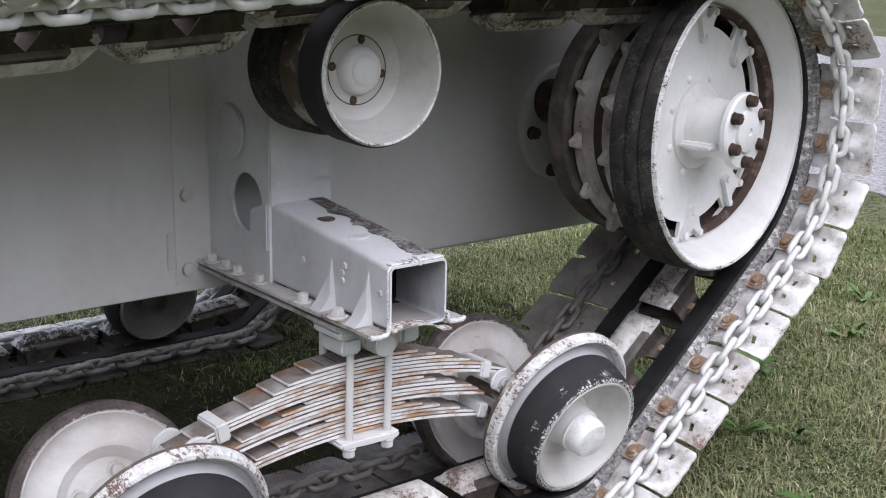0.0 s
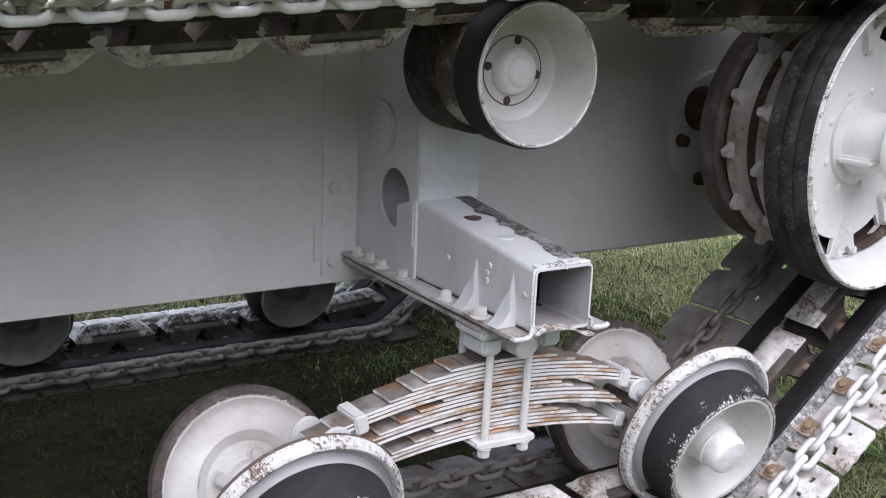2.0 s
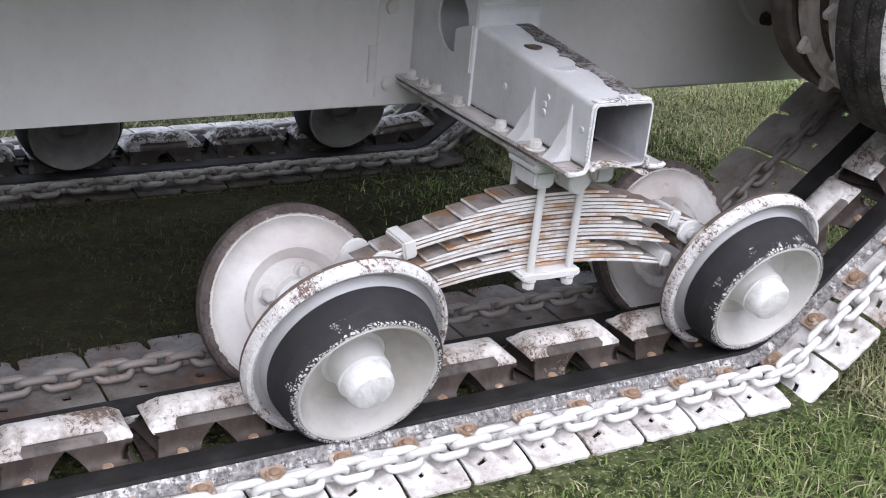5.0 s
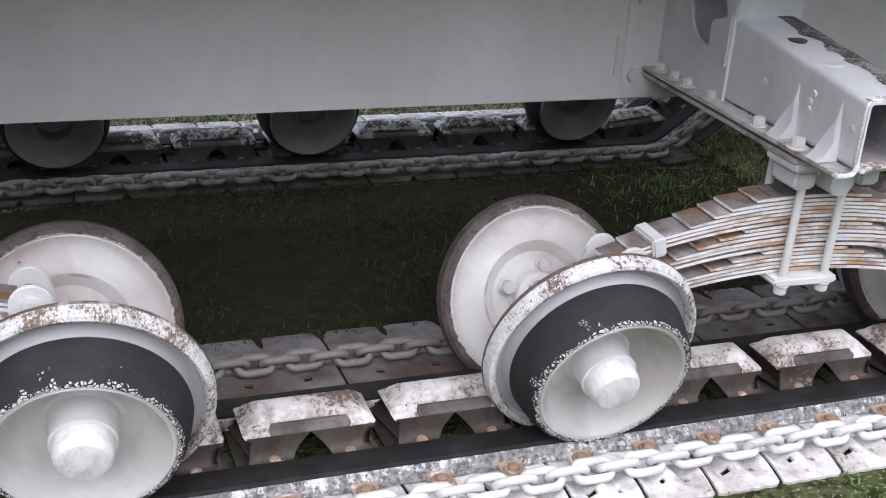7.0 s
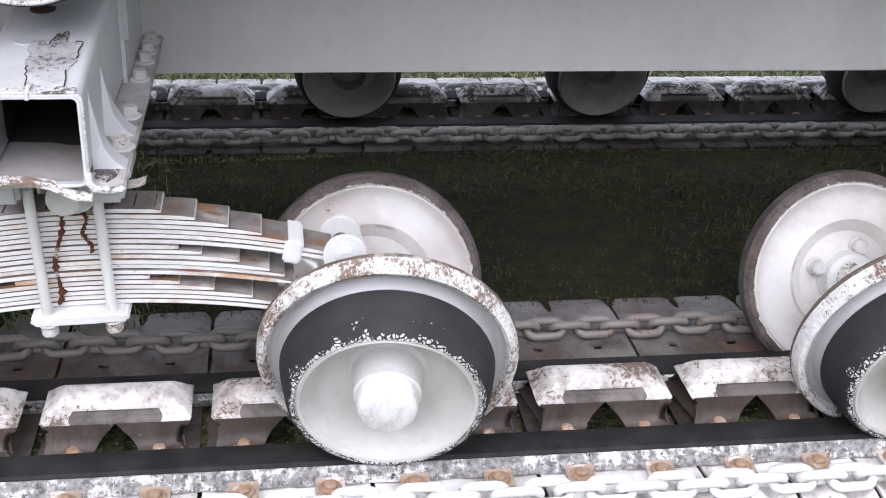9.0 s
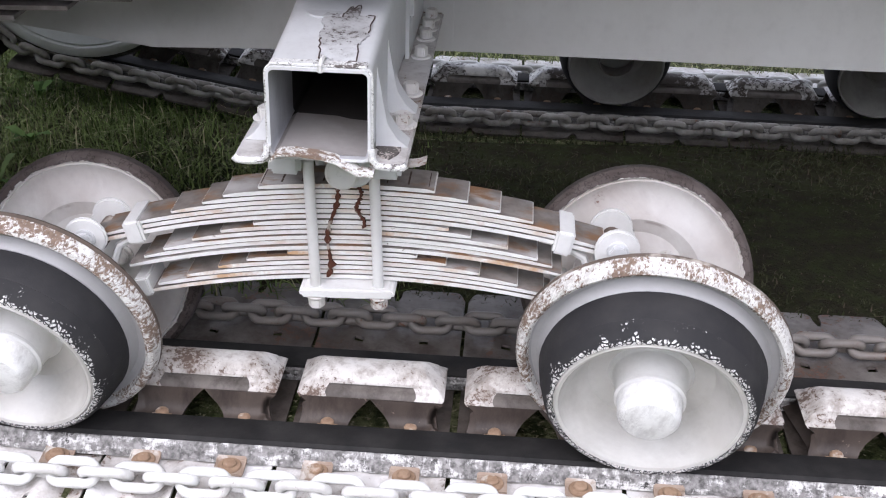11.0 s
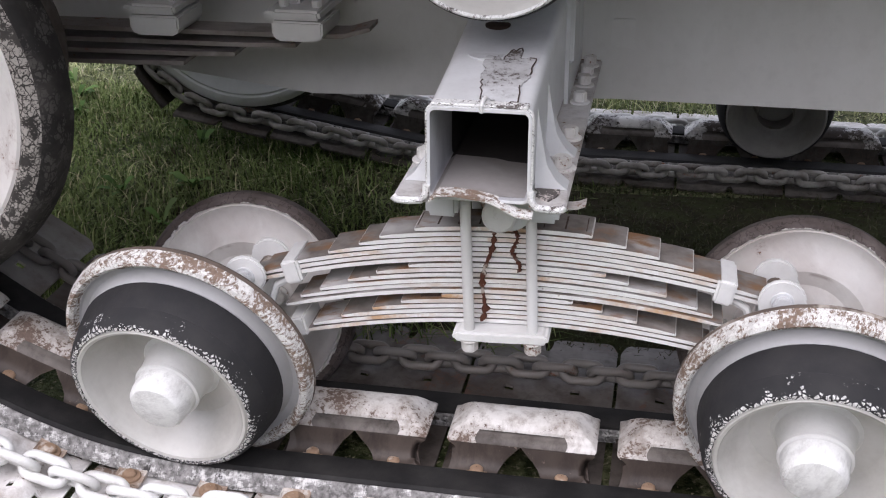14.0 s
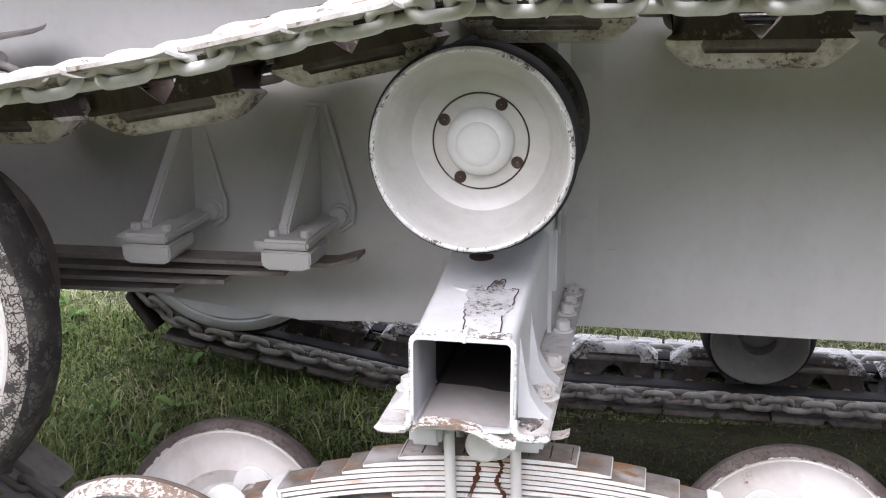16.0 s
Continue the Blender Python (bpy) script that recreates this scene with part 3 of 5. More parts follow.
START = float(np.interp(0.0474, LINE[:60, 0], RUN[:60])) if LINE[0, 0] < 0.0474 < LINE[59, 0] else 0.0474 - LINE[0, 0]


def shoe_at(k):
    """Where along the belt the middle of shoe k lies."""
    k = (k + LOWER // 2) % SHOES - LOWER // 2
    if k < LOWER // 2:
        return START + (k + 0.5) * STEP
    rest = (RUN[-1] - LOWER * STEP) / (SHOES - LOWER)
    return START + LOWER / 2 * STEP + (k - LOWER // 2 + 0.5) * rest


def on_track(s, y, lift=0.0, roll=0.0):
    x, z, a = along(s)
    return Matrix.Translation((x - lift * math.sin(a), y, z + lift * math.cos(a))) @ Matrix.Rotation(-a, 4, "Y") @ Matrix.Rotation(roll, 4, "X")


SLOPE = radians(7.0)  # the upper run is tilted inner side down to fit the camera's view


def lean_at(s):
    x, z, a = along(s)
    near = min(abs(x - 0.59), abs(x + 0.59))
    return SLOPE * min(1.0, max(0.0, (near - 0.09) / 0.10)) * max(0.0, -math.cos(a)) ** 3 * min(1.0, max(0.0, (1.25 - abs(x)) / 0.25)) if z > 0.35 else 0.0


def shoe_matrix(s, yc, flip):
    x, z, a = along(s)
    lean = lean_at(s) if flip > 0 else 0.0
    return Matrix.Translation((x, yc, z)) @ Matrix.Rotation(-a, 4, "Y") @ Matrix.Translation((0, -0.17, 0)) @ Matrix.Rotation(lean, 4, "X") @ Matrix.Translation((0, 0.17, 0)) @ Matrix.Diagonal((1, flip, 1, 1))


PLATE_ROWS = {True: (0.0, 0.13, 0.26, 0.42, 0.56, 0.63, 0.71, 0.80, 0.89, 0.95, 1.0), False: (0.0, 0.10, 0.20, 0.245, 0.30, 0.40, 0.55, 0.68, 0.79, 0.87, 0.94, 1.0)}
PLATE_HOLES = {True: {(5, 4), (5, 5), (5, 11), (5, 21), (5, 26), (5, 27)}, False: {(3, 8), (3, 9), (3, 22), (3, 23)}}


def wing(y0, y1, outer):
    """One pressed half of a shoe, from y0 to the edge y1, pierced and slit in the middle; the outer one is corrugated."""
    bm = bmesh.new()
    half, n = STEP / 2 - (0.0024 if outer else 0.0020), 31
    xs = np.linspace(-half, half, n + 1)
    ts = PLATE_ROWS[outer]
    slit = 2 if outer else len(ts) - 4

    def height(x, t):
        rib = (0.0068 if outer else 0.0016) * math.sin(math.pi * min(1, t * 1.1)) * math.cos(8 * math.pi * x / STEP)
        curl = -(0.0015 if outer else 0.004) * max(0, (abs(x) / half - 0.85) / 0.15) ** 2
        return rib + curl * t - 0.055 * max(0, t - 0.72) ** 2

    grid = []
    for i, x in enumerate(xs):
        col = []
        for k, t in enumerate(ts):
            near = min(i, n - i, abs(i - n // 2), abs(i - n // 2 - 1))
            trim = ((0.0035, 0.0008, 0.0) if outer else (0.006, 0.0018, 0.0004))[near] if k == len(ts) - 1 and near < 3 else 0.0
            x_in = x
            if i in (n // 2, n // 2 + 1):
                x_in = math.copysign(0.0026 if outer else 0.0050, i - n // 2 - 0.5) * (0.4 if k == slit else 1.0)
            wave = 0.0018 * math.cos(8 * math.pi * x / STEP) * (k == len(ts) - 1) * outer
            col.append(bm.verts.new((x_in, y0 + (y1 - y0) * t - math.copysign(trim + wave, y1 - y0), height(x, t))))
        grid.append(col)
    for i in range(n):
        for k in range(len(ts) - 1):
            if (i == n // 2 and k >= slit) or (k, i) in PLATE_HOLES[outer]:
                continue
            bm.faces.new((grid[i][k], grid[i + 1][k], grid[i + 1][k + 1], grid[i][k + 1]))
    got = bmesh.ops.extrude_face_region(bm, geom=bm.faces[:])
    bmesh.ops.translate(bm, vec=(0, 0, -0.0035), verts=[v for v in got["geom"] if isinstance(v, bmesh.types.BMVert)])
    return bm


def web():
    """The middle of a shoe: two cross straps with an opening between them."""
    h = STEP / 2 - 0.004
    outer = [(-h, -0.098), (h, -0.098), (h, 0.098), (-h, 0.098)]
    hole = [(-0.030, -0.060), (0.030, -0.060), (0.022, 0.060), (-0.022, 0.060)]
    bm = holed(outer, [hole], -0.0035, 0.0, "xy")
    for s in (-1, 1):
        prism([(s * 0.043 - 0.014, 0.0), (s * 0.043 + 0.014, 0.0), (s * 0.043 + 0.009, 0.007), (s * 0.043 - 0.009, 0.007)], -0.088, 0.088, 0.001, 1, bm)
    return bm


HORN = [(0.0, 0.0610, 0.055), (0.0070, 0.0608, 0.0555), (0.0125, 0.0590, 0.058), (0.0170, 0.0560, 0.062), (0.0215, 0.0515, 0.067)]  # half depth, height, half length
GROOVE = [(0.0215, 0.0515, 0.067), (0.0225, 0.0490, 0.070), (0.0240, 0.0460, 0.073), (0.0275, 0.0445, 0.075), (0.0305, 0.0425, 0.076), (0.0322, 0.0385, 0.073)]
SKIRT = [(0.0322, 0.0385, 0.073), (0.0335, 0.0320, 0.066), (0.0350, 0.0240, 0.063), (0.0385, 0.0165, 0.062), (0.0440, 0.0125, 0.061), (0.0530, 0.0110, 0.060)]
SPANS = (-1.0, -0.975, -0.90, -0.80, -0.74, -0.62, -0.50, -0.40, -0.20, 0.0, 0.20, 0.40, 0.50, 0.62, 0.74, 0.80, 0.90, 0.975, 1.0)


def horn_part(profile, keep=None, dent=None, ends=True):
    """Pressed sheet: a profile of (half depth, height, half length) on both flanks of the horn, its ends closed between them."""
    bm = bmesh.new()
    flanks = []
    for side in (-1, 1):
        rows = []
        for k, (d, z, length) in enumerate(profile):
            row = []
            for u in SPANS:
                pull = dent(k, u) if dent else 0.0
                drop = 0.0022 * max(0.0, (abs(u) - 0.9) / 0.1) ** 2
                row.append(bm.verts.new((u * length, side * (d - pull), z - drop)))
            rows.append(row)
        for k in range(len(rows) - 1):
            for i in range(len(SPANS) - 1):
                if keep and not keep(k, 0.5 * (SPANS[i] + SPANS[i + 1])):
                    continue
                bm.faces.new((rows[k][i], rows[k][i + 1], rows[k + 1][i + 1], rows[k + 1][i]))
        flanks.append(rows)
    near, far = flanks
    if ends:
        for i in (0, len(SPANS) - 1):
            for k in range(len(profile) - 1):
                if profile[k][0] > 0:
                    bm.faces.new((near[k][i], near[k + 1][i], far[k + 1][i], far[k][i]))
                else:
                    bm.faces.new((near[k + 1][i], far[k + 1][i], near[k][i]))
    bmesh.ops.remove_doubles(bm, verts=bm.verts[:], dist=0.0002)
    return bm


def cleat_cap():
    """The top of the guide horn with its upper flanks and sloping ends."""
    bm = horn_part(HORN)
    shade = horn_part(GROOVE, lambda k, u: abs(u) > 0.62 or k == 0)
    me = bpy.data.meshes.new("tmp")
    shade.to_mesh(me)
    shade.free()
    bm.from_mesh(me)
    bpy.data.meshes.remove(me)
    return bm


def cleat_groove():
    """The pressed slot along both flanks; its colour holds shade and dirt."""
    return horn_part(GROOVE, lambda k, u: abs(u) < 0.62 and k > 0, lambda k, u: 0.0040 if k in (1, 2) and abs(u) < 0.60 else 0.0018 if k == 3 and abs(u) < 0.6 else 0.0, ends=False)


def cleat_body():
    """The flared skirt down to the bolted feet, arched open in the middle, with tongues at the ends."""
    arch = (0.0, 0.10, 0.22, 0.31, 0.36, 0.40)
    bm = bmesh.new()
    for side in (-1, 1):
        for sx in (-1, 1):
            rows = []
            for k, ((d, z, length), a) in enumerate(zip(SKIRT, arch)):
                row = [bm.verts.new((sx * length * (a + (1 - a) * v), side * d, z)) for v in (0.0, 0.3, 0.65, 0.9, 1.0)]
                if k:
                    row.append(bm.verts.new((sx * (length + 0.0032 * k), side * (d + 0.0016 * k), z - 0.0008 * k)))
                rows.append(row)
            for r0, r1 in zip(rows, rows[1:]):
                for i in range(4):
                    bm.faces.new((r0[i], r0[i + 1], r1[i + 1], r1[i]))
                if len(r0) > 5:
                    bm.faces.new((r0[4], r0[5], r1[5], r1[4]))
    for sx in (-1, 1):
        ends = [[bm.verts.new((sx * length, side * d, z)) for side in (-1, 1)] for d, z, length in SKIRT]
        for (a, b), (c, d) in zip(ends, ends[1:]):
            bm.faces.new((a, b, d, c))
    bmesh.ops.remove_doubles(bm, verts=bm.verts[:], dist=0.0002)
    bmesh.ops.solidify(bm, geom=bm.faces[:], thickness=0.0022)
    return bm


def bolt_tab():
    """The clip under a track bolt, turned up against the rubber band."""
    line = [(-0.1250, 0.0015), (-0.0995, 0.0015), (-0.0975, 0.0090), (-0.0995, 0.0102), (-0.1030, 0.0060), (-0.1250, 0.0052)]
    return prism(line, -0.0150, 0.0150, 0.0012, 2, plane="yz")


# Groove colour: the recess's shade painted in, together with dirt.
RECESS = paint("groove_shade_dirt", (0.17, 0.15, 0.135), dirt=(0.055, 0.046, 0.04), dirty=1.0, chips=0.60, rust=(0.05, 0.04, 0.034), scale=40.0, rough=0.5, stain=1.0, spec=0.2)
SHOE_MESH = {
    "outer_plate": finish(wing(-0.095, -0.204, True), "outer_plate", SHOE),
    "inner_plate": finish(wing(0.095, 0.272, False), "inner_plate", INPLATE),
    "lit_inner_plate": finish(wing(0.095, 0.272, False), "inner_plate", INLIT),
    "web": finish(web(), "web", GRIME),
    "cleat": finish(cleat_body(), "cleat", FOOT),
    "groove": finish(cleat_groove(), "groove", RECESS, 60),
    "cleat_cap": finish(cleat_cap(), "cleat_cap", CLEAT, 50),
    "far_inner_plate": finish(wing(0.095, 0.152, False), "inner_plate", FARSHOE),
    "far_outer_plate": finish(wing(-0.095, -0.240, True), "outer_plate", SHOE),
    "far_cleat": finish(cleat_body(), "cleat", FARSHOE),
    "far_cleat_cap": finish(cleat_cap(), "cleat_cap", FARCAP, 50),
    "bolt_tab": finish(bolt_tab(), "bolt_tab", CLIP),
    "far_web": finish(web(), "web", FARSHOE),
}
BOLT_MESH = finish(lathe([(0.0, 0.0075), (0.0048, 0.0070), (0.0068, 0.0052), (0.0072, 0.0026), (0.0108, 0.0024), (0.0118, 0.0012), (0.0120, -0.001)], 18), "bolt", TAN)
BOLT_MESH.transform(pose(0, 0, 0, -90))


def strap(section, yc, flip):
    """A band along the whole track, from a section of (y, height) pairs."""
    bm = bmesh.new()
    n, m = int(RUN[-1] / 0.02), len(section)
    rings = []
    for i in range(n):
        at = shoe_matrix(RUN[-1] * i / n, yc, flip)
        rings.append([bm.verts.new(at @ Vector((0, y, h))) for y, h in section])
    for i in range(n):
        a, b = rings[i], rings[(i + 1) % n]
        for k in range(m):
            bm.faces.new((a[k], a[(k + 1) % m], b[(k + 1) % m], b[k]))
    return bm


def track(name, label, yc, flip, group):
    t = thing(name, label, "track", group)
    for k in range(SHOES):
        s = shoe_at(k)
        m = shoe_matrix(s, yc, flip)
        far = "far_" if flip < 0 else ""
        shoe = part("shoe", SHOE_MESH[far + "web"], None, t, at=m)
        x, z, a = along(s)
        droop = -10.0 * max(0.0, -math.cos(a)) ** 3 if z > 0.4 and x < -0.1 and not far else 0.0  # left of x = -0.1 the outer plates are bent down to fit the camera's view
        part("outer_plate", SHOE_MESH[far + "outer_plate"], None, shoe, at=pose(0, -0.095, 0, droop) @ pose(0, 0.095, 0))
        part("inner_plate", SHOE_MESH[far + "inner_plate" if far or z < 0.06 else "lit_inner_plate"], None, shoe)
        seat = Matrix.Translation((0, 0.022 if z > 0.5 and min(abs(x - 0.59), abs(x + 0.59)) < 0.11 else 0.0, 0.001))
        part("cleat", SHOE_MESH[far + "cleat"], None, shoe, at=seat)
        part("groove", SHOE_MESH["groove"], None, shoe, "groove coloured dark for shade and dirt", at=seat)
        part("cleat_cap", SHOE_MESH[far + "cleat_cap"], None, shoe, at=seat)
        for sx in (-1, 1):
            for y, lift in ((-0.112, 0.0052), (-0.043, 0.0112), (0.043, 0.0112)):
                part("bolt", BOLT_MESH, None, shoe, at=Matrix.Translation((sx * STEP / 4, y, lift)) @ pose(0, 0, 0, 0, 0, (k * 47 + sx * 20) % 60))
                if abs(y) > 0.1:
                    part("bolt_tab", SHOE_MESH["bolt_tab"], None, shoe, at=Matrix.Translation((sx * STEP / 4, 0, 0)) @ Matrix.Diagonal((1, math.copysign(1, -y), 1, 1)))
    for sy in (-1, 1):
        top = [(sy * 0.0915, 0.0150), (sy * 0.052, 0.0150), (sy * 0.052, 0.0190), (sy * 0.055, 0.0205), (sy * 0.0875, 0.0205), (sy * 0.0910, 0.0180)]
        part("rubber_band", strap(top, yc, flip), STRIP_TOP, t, "black rubber running band")
        edge = [(sy * 0.1035, 0.002), (sy * 0.048, 0.002), (sy * 0.0485, 0.0150), (sy * 0.053, 0.0162), (sy * 0.089, 0.0170), (sy * 0.0925, 0.0170), (sy * 0.1010, 0.0080)]
        part("band_edge", strap(edge, yc, flip), BAND_SIDE, t, "band edge with flaked white paint")
    return t


track("track", "white-painted steel crawler track with rusty bolts", YC, 1, "crawler tracks")


def link_mesh():
    pts, L, w = [], 0.0225, 0.0105
    for i in range(9):
        a = -math.pi / 2 + math.pi * i / 8
        pts.append((L - w + w * math.cos(a) + 0.0, w * math.sin(a), 0))
    for i in range(9):
        a = math.pi / 2 + math.pi * i / 8
        pts.append((-(L - w) + w * math.cos(a), w * math.sin(a), 0))
    return finish(rod(pts, 0.0053, 8, True), "link", CHAIN, 80)


LINK = link_mesh()
SHADED_LINK, INNER_LINK = LINK.copy(), LINK.copy()
SHADED_LINK.materials[0] = FARLINK
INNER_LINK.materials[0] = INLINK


def chain(label, y, group, link=None):
    t = thing("chain", label, "chain", group)
    n = 2 * round(RUN[-1] / 0.0318 / 2)
    rng = random.Random(5)
    for k in range(n):
        s = RUN[-1] * k / n
        roll = (radians(38) if k % 2 else radians(-52)) + rng.uniform(-0.12, 0.12)
        part("link", link or LINK, None, t, at=on_track(s, y + rng.uniform(-0.002, 0.002), 0.0165 + ((0.001 if along(s)[0] < -0.1 else -0.007) if along(s)[1] > 0.5 and y < 0 else 0.0) + (0.31 * math.sin(lean_at(s)) if 0.2 < y < 0.3 else 0.0), roll))
    return t


chain("white-painted steel chain lying along the outer track plates", YC - 0.152, "track chains")
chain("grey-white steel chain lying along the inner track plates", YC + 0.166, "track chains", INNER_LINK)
# the far belt, lower at its end wheel
LINE, RUN = belt([(-0.80, 0.109, 0.10), (0.875, 0.109, 0.10)] + CIRCLES[2:6] + [(-1.15, 0.293, 0.226)])
SHOES = int(RUN[-1] / PITCH)
track("track", "dirty white crawler track beyond the hull, darkened for shade", 1.05, -1, "crawler tracks")
chain("grimy steel chain on the far track, darkened for shade", 1.05 - 0.128, "track chains", SHADED_LINK)
chain("pale steel chain on the far track's outer plates", 1.05 + 0.112, "track chains")

# ---------------------------------------------------------------- hull
HY, HB = 0.40, 0.31
hull = thing("vehicle_hull", "pale grey painted steel hull side with scuffs and weld seams", "vehicle hull")
side = [(-2.0, 0.52), (-1.45, 0.37), (-0.86, 0.297), (-0.5, HB), (1.36, HB - 0.006), (1.50, 0.42), (1.50, 1.25), (-2.0, 1.25)]
part("body", prism(side, HY, 0.78, 0.006), GREY, hull, "smooth grey painted body panel")
# Unseen overhang added to shade the upper hull side.
part("sponson", slab(-2.0, 1.30, 0.14, HY, 0.86, 1.25, 0.01), GREY, hull)
for x, w in ((0.591, 0.105), (-0.586, 0.085)):
    part("doubler_plate", slab(x - w, x + w, HY - 0.0022, HY + 0.002, HB + 0.012, 0.80, 0.001), GREY, hull)
    for sx, z in ((-1, 0.345), (-1, 0.455), (1, 0.435), (1, 0.60)):
        part("bolt", hex_head(0.011, 0.007), GREY, hull, at=pose(x + sx * (w - 0.018), HY - 0.004, z, 90))
    part("weld_tab", slab(x - w - 0.012, x - w, HY - 0.003, HY + 0.002, 0.345, 0.40, 0.001), GREY, hull)
part("weld_tab", slab(-0.505, -0.478, HY - 0.003, HY + 0.002, 0.372, 0.405, 0.001), GREY, hull)

part("carrier_plate", lathe([(0.0, 0.0), (0.100, 0.0), (0.107, -0.003), (0.107, -0.03)], 40), GREY, hull, at=pose(1.252, HY - 0.018, 0.505))
for a in (136, 187, 243, 300, 0, 60):
    part("carrier_bolt", hex_head(0.0112, 0.013, 0.0118), DARK, hull, "large dark rusty bolt", at=pose(1.252 + 0.091 * math.cos(radians(a)), HY - 0.018, 0.505 + 0.091 * math.sin(radians(a)), 90))

# ---------------------------------------------------------------- suspension arms


def rounded(w, z0, z1, r, n=4):
    pts = []
    for cx, cz, a0 in ((w - r, z0 + r, -90), (w - r, z1 - r, 0), (-(w - r), z1 - r, 90), (-(w - r), z0 + r, 180)):
        pts += [(cx + r * math.cos(radians(a0 + 90 * i / n)), cz + r * math.sin(radians(a0 + 90 * i / n))) for i in range(n + 1)]
    return pts


def hollow(secs, wall):
    """An open-ended box section through (y, half width, bottom, top) stations."""
    bm = bmesh.new()
    outs, ins = [], []
    for y, w, z0, z1 in secs:
        outs.append([bm.verts.new((x, y, z)) for x, z in rounded(w, z0, z1, 0.0075)])
        ins.append([bm.verts.new((x, y, z)) for x, z in rounded(w - wall, z0 + wall, z1 - wall, 0.0045)])
    n = len(outs[0])
    for rows in (outs, ins):
        for a, b in zip(rows, rows[1:]):
            for i in range(n):
                f = bm.faces.new((a[i], a[(i + 1) % n], b[(i + 1) % n], b[i]))
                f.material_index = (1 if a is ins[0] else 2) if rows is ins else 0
    for i in range(n):
        bm.faces.new((outs[0][i], outs[0][(i + 1) % n], ins[0][(i + 1) % n], ins[0][i]))
    return bm


def arm(x, label):
    t = thing("suspension_arm", label, "suspension arm", "suspension arms", pose(x, 0, 0))
    w = 0.043
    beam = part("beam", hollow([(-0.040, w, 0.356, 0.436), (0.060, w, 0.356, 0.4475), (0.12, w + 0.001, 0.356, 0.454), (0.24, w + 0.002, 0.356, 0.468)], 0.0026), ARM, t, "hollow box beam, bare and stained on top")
    for m in (INSIDE, DEEP):
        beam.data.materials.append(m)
    part("weld_bead", rod([(px, -0.036, pz) for px, pz in rounded(w + 0.0003, 0.3557, 0.4363, 0.0075, 5)], 0.0019, 6, True), LIP, t, "chipped paint along the beam's open end")
    # box against the hull
    y0, y1, z0, z1 = 0.228, HY, 0.356, 0.80
    hole, upper = disc_poly(0.287, 0.458, 0.042, 30), disc_poly(0.325, 0.552, 0.040, 26)
    for s in (-1, 1):
        part("side_plate", holed([(y0, z0), (y1, z0), (y1, z1), (y0, z1)], [hole], s * (w + 0.006), s * (w + 0.002), "yz"), ARM, t)
        part("cover_disc", prism(upper, s * (w + 0.006), s * (w + 0.0120), 0.004, 3, plane="yz"), ARM, t)
        part("bent_edge", prism([(y0 - 0.001, 0.40), (y0 + 0.045, 0.40), (y0 + 0.045, 0.452), (y0 - 0.001, 0.468)], s * (w + 0.0055), s * (w + 0.0105), 0.002, plane="yz"), ARM, t)
    part("front_plate", slab(-w - 0.006, w + 0.006, y0 - 0.004, y0, 0.462, z1, 0.0015), ARM, t)
    part("seam", slab(-w - 0.003, w + 0.004, y0 - 0.008, y0 - 0.003, 0.491, 0.4975, 0.002), ARM, t)
    part("back_wall", slab(-w, w, y1 - 0.03, y1 - 0.026, z0, z1, 0.001), ARM, t)
    # flanges with gussets and bolts
    for s in (-1, 1):
        lo, hi = sorted((s * (w - 0.001), s * (w + 0.030)))
        part("flange", slab(lo, hi, -0.040, HY, 0.3515, 0.3565, 0.0015), FLANGE, t, "bolting flange, worn and rust-stained")
        part("flange_lip", rod([(s * (w + 0.0005), -0.0405, 0.368), (s * (w + 0.0012), -0.0410, 0.3600), (s * (w + 0.0055), -0.0412, 0.3542), (s * (w + 0.016), -0.0412, 0.3530), (s * (w + 0.0265), -0.0412, 0.3535), (s * (w + 0.0295), -0.0405, 0.3560)], 0.0032, 8), LIP, t, "rolled white lip with chipped paint")
        part("lower_flange", slab(lo + 0.002, hi - 0.002, 0.03, HY, 0.342, 0.3475, 0.0015), FLANGE, t)
        part("mount_block", slab(*sorted((s * (w - 0.012), s * (w + 0.026))), 0.028, 0.090, 0.330, 0.342, 0.003), ARM, t)
        part("mount_block", slab(*sorted((s * (w - 0.012), s * (w + 0.018))), 0.034, 0.084, 0.306, 0.330, 0.004), ARM, t)
        for y in (0.005, 0.085):
            bm = prism([(s * (w + 0.0275), 0.357), (s * w, 0.357), (s * w, 0.425), (s * (w + 0.004), 0.400), (s * (w + 0.010), 0.378), (s * (w + 0.018), 0.365)], y - 0.011, y + 0.011, 0.0)
            for v in bm.verts:
                if v.co.z > 0.395:
                    v.co.y = y + (v.co.y - y) * 0.15
            part("gusset", bm, ARM, t)
        for y, big in ((0.045, 1.15), (0.125, 1.0), (0.235, 0.9), (0.295, 0.9), (0.33, 0.9), (0.37, 0.9)):
            part("flange_bolt", hex_head(0.0082 * big, 0.010, 0.0115 * big), BOLT, t, at=pose(s * (w + 0.018), y, 0.3565))
    wave = [(-0.0405, 0.3575), (-0.034, 0.3640), (-0.020, 0.3650), (0.002, 0.3628), (0.014, 0.3600), (0.024, 0.3545), (0.033, 0.3500), (0.046, 0.3490)]
    part("floor_plate", prism(wave + [(px, pz - 0.0028) for px, pz in wave[::-1]], -0.049, -0.034), WORN, t)
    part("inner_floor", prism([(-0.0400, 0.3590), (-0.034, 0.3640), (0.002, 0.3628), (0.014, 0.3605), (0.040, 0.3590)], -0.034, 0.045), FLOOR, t)
